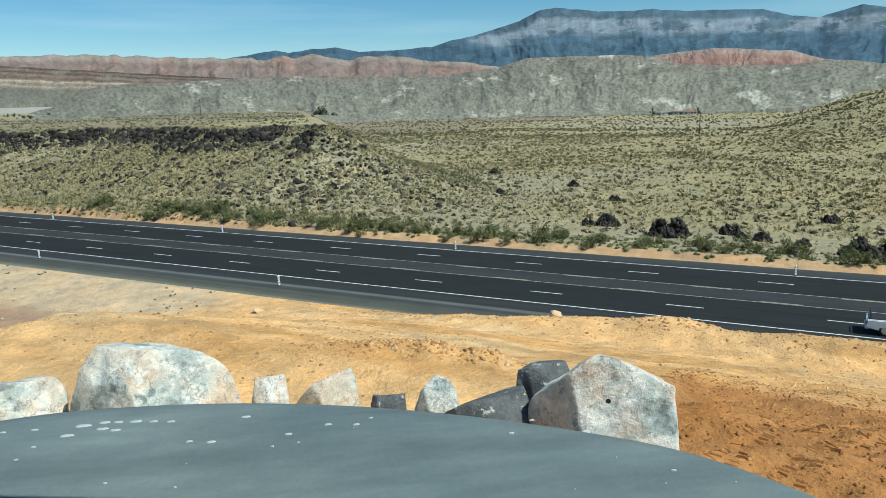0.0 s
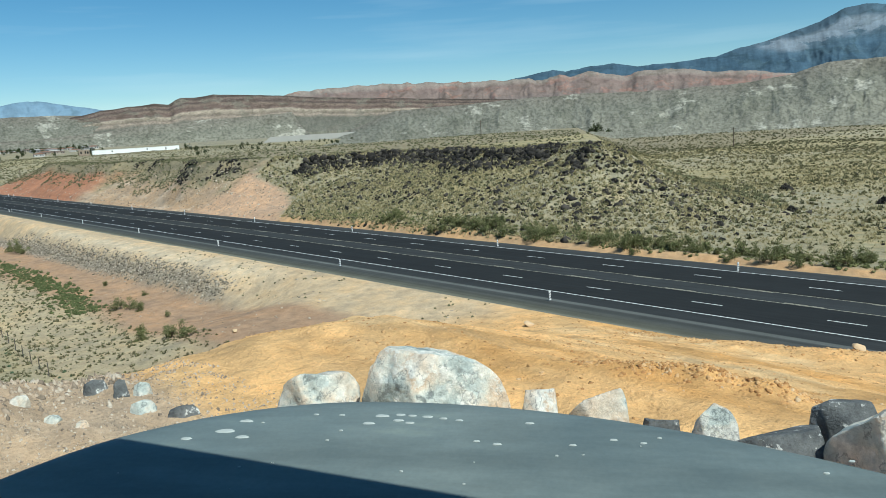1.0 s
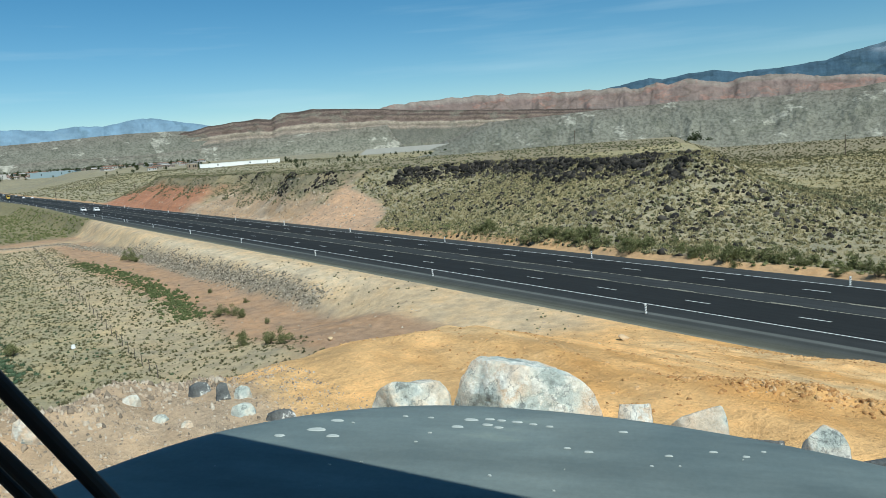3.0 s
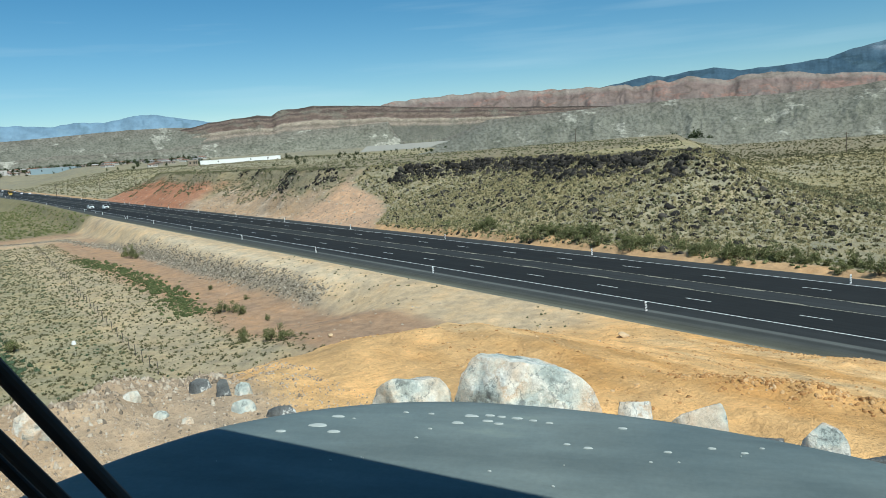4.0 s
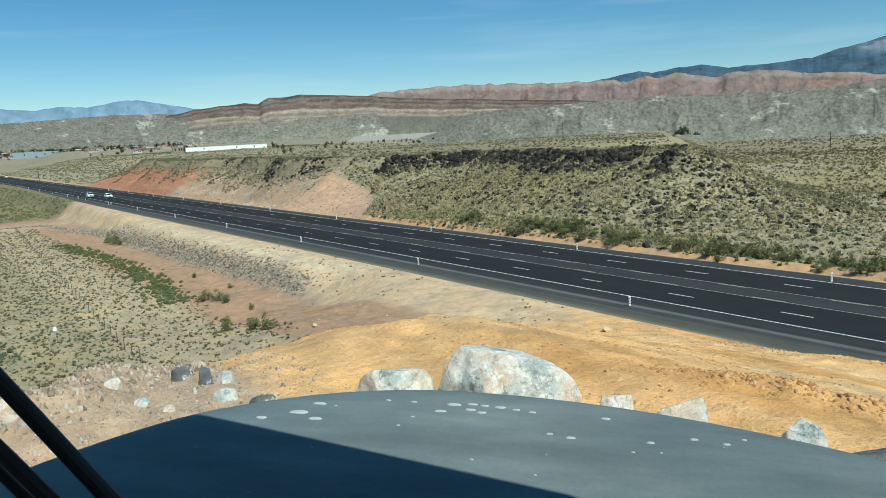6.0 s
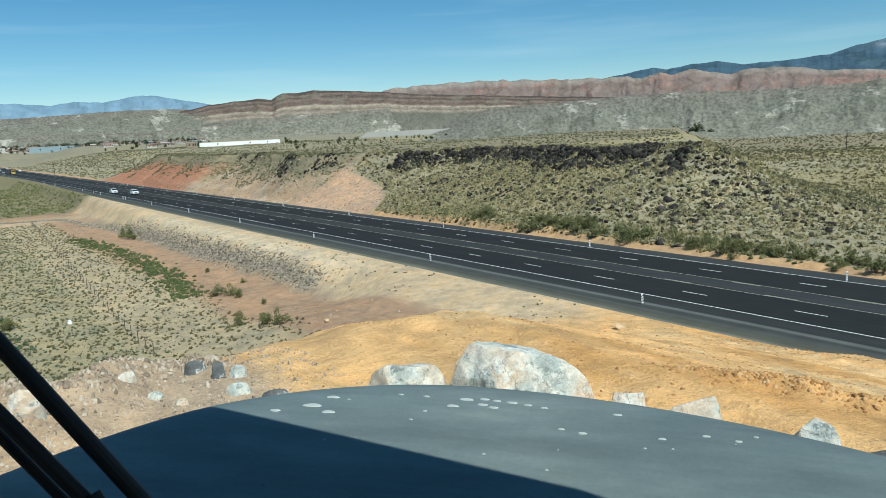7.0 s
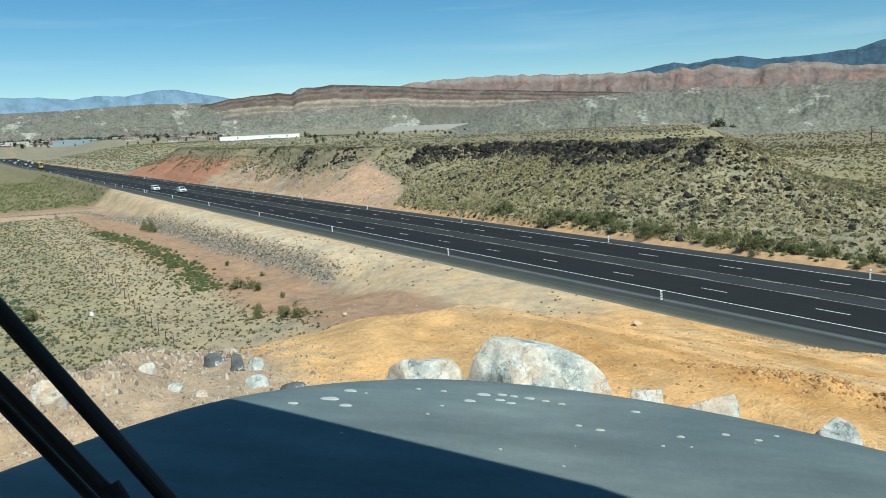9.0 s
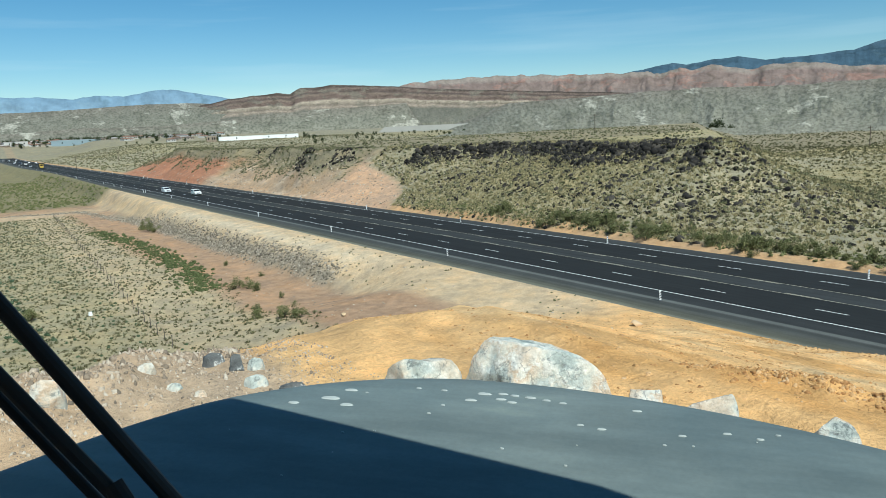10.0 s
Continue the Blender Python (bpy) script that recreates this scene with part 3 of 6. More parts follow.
def hood_material():
    mat, n, l, b = nodes_of("dusty_hood_paint")
    tc = n.new("ShaderNodeTexCoord").outputs["Object"]
    film = noise_node(n, l, 1.4, 6, 0.65, tc)
    smear_map = n.new("ShaderNodeMapping")
    smear_map.inputs["Scale"].default_value = (3.0, 0.7, 1.0)
    smear_map.inputs["Rotation"].default_value = (0, 0, 0.5)
    l.new(tc, smear_map.inputs["Vector"])
    smear = noise_node(n, l, 3.0, 5, 0.6, smear_map.outputs["Vector"])
    fine = noise_node(n, l, 90.0, 3, 0.6, tc)
    col = ramp_node(n, l, film, [(0.30, (0.115, 0.15, 0.155)), (0.70, (0.175, 0.205, 0.195))])
    col = mix_node(n, l, 1.0, col, ramp_node(n, l, smear, [(0.35, (0.78,) * 3), (0.62, (1.05,) * 3), (0.75, (1.30, 1.28, 1.18))]), "MULTIPLY")
    col = mix_node(n, l, 1.0, col, ramp_node(n, l, fine, [(0.3, (0.93,) * 3), (0.7, (1.04,) * 3)]), "MULTIPLY")
    l.new(col, b.inputs["Base Color"])
    b.inputs["Roughness"].default_value = 0.5
    b.inputs["Specular IOR Level"].default_value = 0.22
    return mat


def hood_front(v):
    d = v - 0.66
    return 1.96 - (0.20 * d ** 2 + 0.38 * max(0, d) ** 2 + 0.65 * max(0, d - 0.35) ** 3 + 2.2 * max(0, d - 0.66) ** 2 if d > 0 else 0.25 * d ** 2 + 1.5 * max(0, -d - 1.4) ** 2)


def build_truck():
    truck = new("haul_truck")
    truck.matrix_world = CAB
    tagged(truck, "parked grey-blue haul truck with a dusty rounded hood", "truck")
    paint = hood_material()
    v = np.linspace(-1.35, 1.78, 70)
    top = np.linspace(0, 1, 40)
    lip = np.linspace(0.06, 1, 14)
    U, V, Z = [], [], []
    for vv in v:
        uf = hood_front(vv)
        side = 0.05 * abs((vv - 0.3) / 1.5) ** 8
        u = list(-0.3 + (uf + 0.3) * top) + list(uf + 0.26 * np.sin(lip * math.pi / 2))
        z = list(-0.75 - side + 0 * top) + list(-0.75 - side - 0.26 * (1 - np.cos(lip * math.pi / 2)))
        u.append(u[-1] + 0.02), z.append(-2.2)
        U.append(u), V.append([vv] * len(u)), Z.append(z)
    part("hood", grid_mesh("hood", np.array(U), np.array(V), np.array(Z)), paint, truck)
    rng = random.Random(77)
    chip = plain("pale_droppings", (0.40, 0.43, 0.41), 0.8, vary=0.2, scale=20)
    marks = [(1.716, 1.12, 0.017), (1.772, 1.035, 0.029), (1.843, 1.008, 0.02), (1.736, 0.968, 0.02), (1.90, 0.823, 0.008), (1.90, 0.746, 0.009), (1.90, 0.63, 0.02), (1.91, 0.58, 0.014),
             (1.905, 0.545, 0.012), (1.90, 0.5, 0.015), (1.87, 0.575, 0.015), (1.855, 0.54, 0.013), (1.846, 0.652, 0.017), (1.794, 0.712, 0.006), (1.749, 0.341, 0.009), (1.735, 0.288, 0.012),
             (1.741, 0.104, 0.01), (1.778, 0.008, 0.01), (1.763, -0.062, 0.009), (1.89, 0.454, 0.011), (1.88, 0.409, 0.01), (1.87, 0.22, 0.012), (1.635, -0.432, 0.008), (1.796, -0.101, 0.006), (1.698, -0.5, 0.008)]
    for _ in range(22):
        vv = rng.uniform(-0.9, 1.3)
        marks.append((rng.uniform(1.25, hood_front(vv) - 0.06), vv, 0.002 + 0.005 * rng.random() ** 2))
    for uu, vv, r in marks:
        bm = bmesh.new()
        bmesh.ops.create_cone(bm, cap_ends=True, segments=14, radius1=r, radius2=r * 0.8, depth=0.0024)
        for q in bm.verts:
            a = math.atan2(q.co.y, q.co.x)
            k = 1 + 0.10 * math.sin(a * 2 + uu * 9) + 0.08 * math.sin(a * 3 + vv * 20)
            q.co.x, q.co.y = q.co.x * k * 0.42, q.co.y * k * 0.95
        spot = part("dropping_mark", bm, chip, truck)
        spot.location = (uu, vv, -0.75 + 0.0012 - 0.05 * abs((vv - 0.3) / 1.5) ** 8)
    dark = plain("black_rubber", (0.012, 0.012, 0.013), 0.6)
    steel = plain("dark_cab_paint", (0.03, 0.04, 0.05), 0.5)
    bm = bmesh.new()
    box(bm, -1.6, -0.3, -1.35, 1.78, -2.4, -0.80, 0.03)
    part("cab_body", bm, steel, truck)
    # unseen cab roof that shades the hood; raked front edge fitted to that shade
    d = 1.12 / math.tan(SUN_EL)
    turn = SUN_YAW + math.pi - radians(HOOD_YAW)
    du, dv = d * math.cos(turn), d * math.sin(turn)
    bm = bmesh.new()
    pts = [(1.70 - du + 0.23 * 0.5, 1.36 - dv + 0.5), (1.70 - du - 0.245 * 1.15, 1.36 - dv - 1.15), (1.70 - du - 0.24 * 1.15 - 0.55, 1.36 - dv - 2.4), (-1.6, 1.36 - dv - 2.4), (-1.6, 1.36 - dv + 0.5)]
    vs = [bm.verts.new((a, b_, 0.37)) for a, b_ in pts]
    f = bm.faces.new(vs)
    ext = bmesh.ops.extrude_face_region(bm, geom=[f])
    for g in ext["geom"]:
        if isinstance(g, bmesh.types.BMVert):
            g.co.z += 0.07
    bmesh.ops.recalc_face_normals(bm, faces=bm.faces)
    part("roof", bm, steel, truck)
    bm = bmesh.new()
    box(bm, -1.6, -1.5, -1.3, 1.75, -0.8, 0.38)
    part("cab_back", bm, steel, truck)
    # wipers
    for k, (a, b_, more, r) in enumerate((((87.78, -10.3, 0.95), (78.6, -24.85, 0.95), (0.6, 0.9), 0.0095), ((88.37, -14.97, 0.95), (82.5, -23.75, 0.95), (0.8, 0.05), 0.0085), ((88.6, -16.2, 0.97), (83.5, -24.0, 0.97), (0.8, 0.3), 0.006))):
        bm = bmesh.new()
        p, q = from_eye(*a), from_eye(*b_)
        rod(bm, p + (p - q) * more[0], q + (q - p) * more[1], r, 12)
        part(("wiper_blade", "wiper_arm", "wiper_link")[k], bm, dark, truck)
    bm = bmesh.new()
    rod(bm, from_eye(82.4, -23.3, 0.95), from_eye(79, -30, 0.95), 0.012, 12)
    part("wiper_pivot", bm, dark, truck)
    # wheels
    zg = float(height(*(CAB @ Vector((1.0, 0.42, 0))).xy)) - EYE[2]
    for u, vv in ((1.0, -0.85), (1.0, 1.7), (-2.0, -0.85), (-2.0, 1.7)):
        bm = bmesh.new()
        rod(bm, (u, vv - 0.25, zg + 0.75), (u, vv + 0.25, zg + 0.75), 0.78, 28)
        part("wheel", bm, dark, truck)
    return truck


build_truck()


# ---- boulders ----
def boulder_material():
    mat, n, l, b = nodes_of("quarried_rock")
    tc = n.new("ShaderNodeTexCoord").outputs["Object"]
    info = n.new("ShaderNodeObjectInfo")
    add = n.new("ShaderNodeVectorMath")
    add.operation = "MULTIPLY_ADD"
    l.new(info.outputs["Random"], add.inputs[0])
    add.inputs[1].default_value = (37, 53, 71)
    l.new(tc, add.inputs[2])
    co = add.outputs[0]
    big = noise_node(n, l, 0.75, 5, 0.6, co)
    mid = noise_node(n, l, 1.5, 8, 0.72, co)
    fine = noise_node(n, l, 7.0, 7, 0.75, co)
    tint = noise_node(n, l, 0.7, 3, 0.5, co)
    col = ramp_node(n, l, big, [(0.34, (0.24, 0.28, 0.26)), (0.44, (0.45, 0.48, 0.44)), (0.50, (0.58, 0.54, 0.45)), (0.55, (0.53, 0.40, 0.28)), (0.64, (0.56, 0.51, 0.43))])
    m = ramp_node(n, l, mid, [(0.51, (0, 0, 0)), (0.56, (0.85,) * 3)])
    col = mix_node(n, l, m, col, (0.64, 0.63, 0.57))
    m2 = ramp_node(n, l, mid, [(0.37, (0.9,) * 3), (0.41, (0, 0, 0))])
    col = mix_node(n, l, m2, col, (0.17, 0.19, 0.18))
    m3 = ramp_node(n, l, tint, [(0.52, (0, 0, 0)), (0.66, (0.7,) * 3)])
    col = mix_node(n, l, m3, col, (0.54, 0.40, 0.27))
    col = mix_node(n, l, 1.0, col, ramp_node(n, l, fine, [(0.33, (0.74,) * 3), (0.6, (1.18,) * 3)]), "MULTIPLY")
    vein = noise_node(n, l, 0.9, 5, 0.6, co)
    col = mix_node(n, l, ramp_node(n, l, vein, [(0.488, (0, 0, 0)), (0.498, (0.75,) * 3), (0.508, (0, 0, 0))]), col, (0.16, 0.165, 0.16))
    l.new(col, b.inputs["Base Color"])
    b.inputs["Roughness"].default_value = 0.85
    h = n.new("ShaderNodeMath")
    h.operation = "MULTIPLY_ADD"
    l.new(mid, h.inputs[0])
    h.inputs[1].default_value = 4.0
    l.new(fine, h.inputs[2])
    bump_node(n, l, b, h.outputs[0], 0.5, 0.06)
    return mat


M_BOULDER = boulder_material()


def rock_mesh(name, size, seed, cuts=9, rough=0.06, sub=4, planes=()):
    """A quarried block: a rounded mass cut by random planes, then roughened. planes: (direction, reach) cuts of its own."""
    rng = random.Random(seed)
    bm = bmesh.new()
    bmesh.ops.create_icosphere(bm, subdivisions=sub, radius=1.0)
    ps = [(Vector(d).normalized(), k) for d, k in planes]
    for _ in range(cuts):
        d = Vector((rng.gauss(0, 1), rng.gauss(0, 1), rng.gauss(0, 0.8))).normalized()
        ps.append((d, rng.uniform(0.5, 0.85)))
    off = Vector((rng.uniform(-50, 50), rng.uniform(-50, 50), rng.uniform(-50, 50)))
    for v in bm.verts:
        p = v.co.copy() * 1.25
        for d, k in ps:
            e = p.dot(d) - k
            if e > 0:
                p -= d * e
        q = noise.fractal(p * 2.2 + off, 0.9, 2.0, 5)
        p += v.co * rough * q + v.co * rough * 0.35 * noise.noise(p * 9 + off)
        v.co = Vector((p.x * size[0], p.y * size[1], p.z * size[2]))
    me = bpy.data.meshes.new(name)
    bm.to_mesh(me)
    bm.free()
    me.shade_smooth()
    me.set_sharp_from_angle(angle=radians(34))
    return me


def quarry_block(name, outline, depth, seed, front=((0.15, -1, 0.25), (-0.5, -1, 0.1)), rough=0.05, sub=5, sharp=70.0):
    """A block split along flat faces. outline: the corners of its broad side, (across, up) in metres, clockwise from the lower left."""
    rng = random.Random(seed)
    pts = [(outline[0][0] - 0.05, -0.4)] + list(outline) + [(outline[-1][0] + 0.05, -0.4)]
    cx, cz = sum(p[0] for p in pts) / len(pts), sum(p[1] for p in pts) / len(pts)
    c = Vector((cx, 0, cz))
    planes = []
    for a, b in zip(pts, pts[1:] + pts[:1]):
        nx, nz = -(b[1] - a[1]), b[0] - a[0]
        nrm = Vector((nx, 0, nz)).normalized()
        reach = (Vector((a[0], 0, a[1])) - c).dot(nrm)
        lean = rng.uniform(0.20, 0.40) if nrm.z > 0.3 else rng.uniform(-0.12, 0.15)
        planes.append((Vector((nrm.x, lean, nrm.z)), max(reach, 0.08)))
    for k, d in enumerate(front):
        planes.append((Vector(d).normalized(), depth * (0.8 + 0.12 * k)))
    planes.append((Vector((rng.uniform(-0.3, 0.3), 1, 0.1)).normalized(), depth))
    for _ in range(3):
        planes.append((Vector((rng.uniform(-0.8, 0.8), -1, rng.uniform(-0.6, 0.9))).normalized(), depth * rng.uniform(0.95, 1.15)))
    bm = bmesh.new()
    bmesh.ops.create_icosphere(bm, subdivisions=sub, radius=1.0)
    off = Vector((rng.uniform(-50, 50), rng.uniform(-50, 50), rng.uniform(-50, 50)))
    for v in bm.verts:
        d = v.co.normalized()
        g = sum(max(0.0, d.dot(nrm) / k) ** sharp for nrm, k in planes) ** (1 / sharp)
        p = d / max(g, 0.05)
        q = noise.fractal(p * 1.3 + off, 1.3, 2.1, 5)
        chip = max(0.0, noise.noise(p * 1.9 - off) - 0.26)
        v.co = c + p + d * (rough * q - 0.16 * chip * min(1.0, depth))
    me = bpy.data.meshes.new(name)
    bm.to_mesh(me)
    bm.free()
    me.shade_smooth()
    me.set_sharp_from_angle(angle=radians(28))
    return me


def place_boulder(x, y, size, seed, yaw, label, sink=0.25, tilt=(0, 0), name="boulder", planes=(), cuts=9, sub=4, rough=0.06):
    ob = part(name, rock_mesh(name, size, seed, cuts, rough, sub, planes), M_BOULDER)
    z = float(height(x, y)) + size[2] * (1 - sink) * 0.85
    ob.matrix_world = pose(x, y, z, tilt[0], tilt[1], yaw)
    return tagged(ob, label, "boulder", group="boulders along the edge of the fill")


# ---- stuff by the thousand ----
def ico(sub):
    bm = bmesh.new()
    bmesh.ops.create_icosphere(bm, subdivisions=sub, radius=1.0)
    v = np.array([p.co[:] for p in bm.verts])
    bm.verts.index_update()
    f = np.array([[p.index for p in q.verts] for q in bm.faces])
    bm.free()
    return v, f


def stone_shapes(count, sub, seed, flat=0.75, jag=0.28):
    rng = np.random.default_rng(seed)
    base, f = ico(sub)
    out = []
    for _ in range(count):
        v = base.copy()
        for _ in range(7):
            d = rng.normal(size=3)
            d /= np.linalg.norm(d)
            e = np.clip(v @ d - rng.uniform(0.45, 0.85), 0, None)
            v = v - e[:, None] * d
        v = v * (1 + jag * (rng.random(len(v))[:, None] - 0.5)) * np.array([1, rng.uniform(0.65, 1.0), flat])
        out.append((v, f))
    return out


def tuft_shapes(count, blades, seed, spread=0.9, tall=1.0, width=0.10, core=True):
    """A dry shrub or grass clump: many thin blades out of one root, round a low twiggy heart."""
    rng = np.random.default_rng(seed)
    out = []
    for _ in range(count):
        V, Fc = [], []
        if core:
            v, f = ico(1)
            v = v * np.array([0.46, 0.46, 0.30]) * (1 + 0.5 * (rng.random(len(v))[:, None] - 0.5)) * np.array([1, 1, tall])
            v[:, 2] = np.clip(v[:, 2] + 0.28 * tall, -0.05, None)
            V += [tuple(p) for p in v]
            Fc += [tuple(q) for q in f]
        for _ in range(blades):
            a, el = rng.uniform(0, 2 * math.pi), rng.uniform(0.25, 1.45)
            d = np.array([math.cos(a) * math.cos(el), math.sin(a) * math.cos(el), math.sin(el) * tall]) * rng.uniform(0.6, 1.0) * spread
            s_ = np.cross(d, rng.normal(size=3))
            s_ = s_ / (np.linalg.norm(s_) + 1e-6) * width * rng.uniform(0.6, 1.6)
            root = d * rng.uniform(0.1, 0.45)
            k = len(V)
            V += [tuple(root - s_), tuple(root + s_), tuple(d)]
            Fc.append((k, k + 1, k + 2))
        out.append((np.array(V), np.array(Fc)))
    return out


def scatter(name, shapes, pts, sizes, material, label, category, seed=0, sink=0.15, lean=0.25, flat=None, kind="stuff", parent=None):
    """One mesh of many pieces: pts (n, 3), sizes (n,)."""
    rng = np.random.default_rng(seed)
    n = len(pts)
    which = rng.integers(0, len(shapes), n)
    yaw, lx, ly = rng.uniform(0, 2 * math.pi, n), rng.normal(0, lean, n), rng.normal(0, lean, n)
    allv, allf, base = [], [], 0
    for k, (v, f) in enumerate(shapes):
        idx = np.nonzero(which == k)[0]
        if not len(idx):
            continue
        c, s_ = np.cos(yaw[idx])[:, None], np.sin(yaw[idx])[:, None]
        x, y, z = v[None, :, 0], v[None, :, 1], v[None, :, 2]
        X, Y = x * c - y * s_, x * s_ + y * c
        Z = z + X * np.tan(lx[idx])[:, None] * 0.6 + Y * np.tan(ly[idx])[:, None] * 0.6
        P = np.stack([X, Y, Z - sink], -1) * sizes[idx][:, None, None] + pts[idx][:, None, :]
        allv.append(P.reshape(-1, 3))
        allf.append((f[None] + (np.arange(len(idx)) * len(v))[:, None, None]).reshape(-1, 3) + base)
        base += len(idx) * len(v)
    V, Fc = np.concatenate(allv), np.concatenate(allf)
    ob = part(name, quick_mesh(name, V, Fc.ravel(), np.arange(len(Fc)) * 3), material, parent)
    return tagged(ob, label, category if parent is None else "", kind=kind)


def spread(n, x0, x1, y0, y1, rng, keep=None):
    x, y = rng.uniform(x0, x1, n), rng.uniform(y0, y1, n)
    if keep is not None:
        m = keep(x, y) > rng.random(n)
        x, y = x[m], y[m]
    return np.stack([x, y, height(x, y)], 1)


M_LAVA = islands("black_lava", [(0.0, (0.014, 0.013, 0.012)), (0.6, (0.034, 0.031, 0.028)), (1.0, (0.10, 0.088, 0.074))], 0.9, 0.6, 6.0)
M_SCRUB = islands("grey_green_scrub", [(0.0, (0.05, 0.05, 0.03)), (0.22, (0.11, 0.115, 0.06)), (0.5, (0.18, 0.18, 0.095)), (0.8, (0.29, 0.27, 0.155)), (1.0, (0.12, 0.095, 0.07))], 0.9)
M_PLAIN = islands("pale_sage_scrub", [(0.0, (0.10, 0.10, 0.055)), (0.4, (0.18, 0.175, 0.095)), (0.8, (0.27, 0.25, 0.14)), (1.0, (0.19, 0.155, 0.10))], 0.9)
M_DRYGRASS = islands("straw_grass", [(0.0, (0.42, 0.35, 0.18)), (0.5, (0.50, 0.43, 0.24)), (1.0, (0.34, 0.30, 0.16))], 0.9)
M_GREEN = islands("green_bush", [(0.0, (0.11, 0.125, 0.05)), (0.5, (0.18, 0.19, 0.08)), (1.0, (0.27, 0.26, 0.125))], 0.85)
M_STRIP = islands("dark_green_weed", [(0.0, (0.07, 0.095, 0.035)), (1.0, (0.16, 0.185, 0.08))], 0.9)
M_WEED = islands("blue_green_weed", [(0.0, (0.06, 0.10, 0.055)), (1.0, (0.11, 0.15, 0.085))], 0.85)
M_CLOD = islands("orange_clods", [(0.0, (0.34, 0.17, 0.065)), (0.6, (0.60, 0.35, 0.15)), (0.9, (0.66, 0.42, 0.21)), (1.0, (0.62, 0.46, 0.29))], 0.95, 0.4, 20.0)
M_PIT = islands("red_clods", [(0.0, (0.28, 0.12, 0.04)), (0.8, (0.46, 0.22, 0.075)), (1.0, (0.50, 0.27, 0.11))], 0.95, 0.4, 20.0)
M_STONE = islands("grey_stones", [(0.0, (0.19, 0.155, 0.12)), (0.5, (0.46, 0.355, 0.255)), (1.0, (0.58, 0.50, 0.40))], 0.9, 0.4, 15.0)
M_PALE = islands("pale_stones", [(0.0, (0.13, 0.108, 0.08)), (0.6, (0.27, 0.23, 0.175)), (1.0, (0.52, 0.45, 0.36))], 0.9, 0.4, 8.0)

STONES = stone_shapes(10, 1, 1, 0.75, 0.55)
BLOCKS = stone_shapes(10, 2, 2, 0.95, 0.5)
CRAGS = stone_shapes(10, 1, 12, 1.25, 0.75)
LITE = tuft_shapes(9, 15, 13, 1.0, 0.9, 0.16, False)
SHRUBS = tuft_shapes(9, 30, 3, 1.0, 0.95, 0.085)
GRASS = tuft_shapes(6, 12, 4, 1.0, 1.2, 0.07, False)


def on_hill(x, y):
    top = (y - hill_foot(x)) / (hill_crest(x) - hill_foot(x))
    m = (x > -84.5 - 50 * np.clip(top, 0, 0.75)) & (top > 0.02) & (top < 1.15)
    return m * (1 - sstep((x + 10 + 0.6 * np.clip(y - 60, 0, None)) / 26.0))


def off_chute(x, y):
    top = (y - hill_foot(x)) / (hill_crest(x) - hill_foot(x))
    return np.abs(x + 106 + 17 * top) > 20 - 17 * np.clip(top, 0, 1)


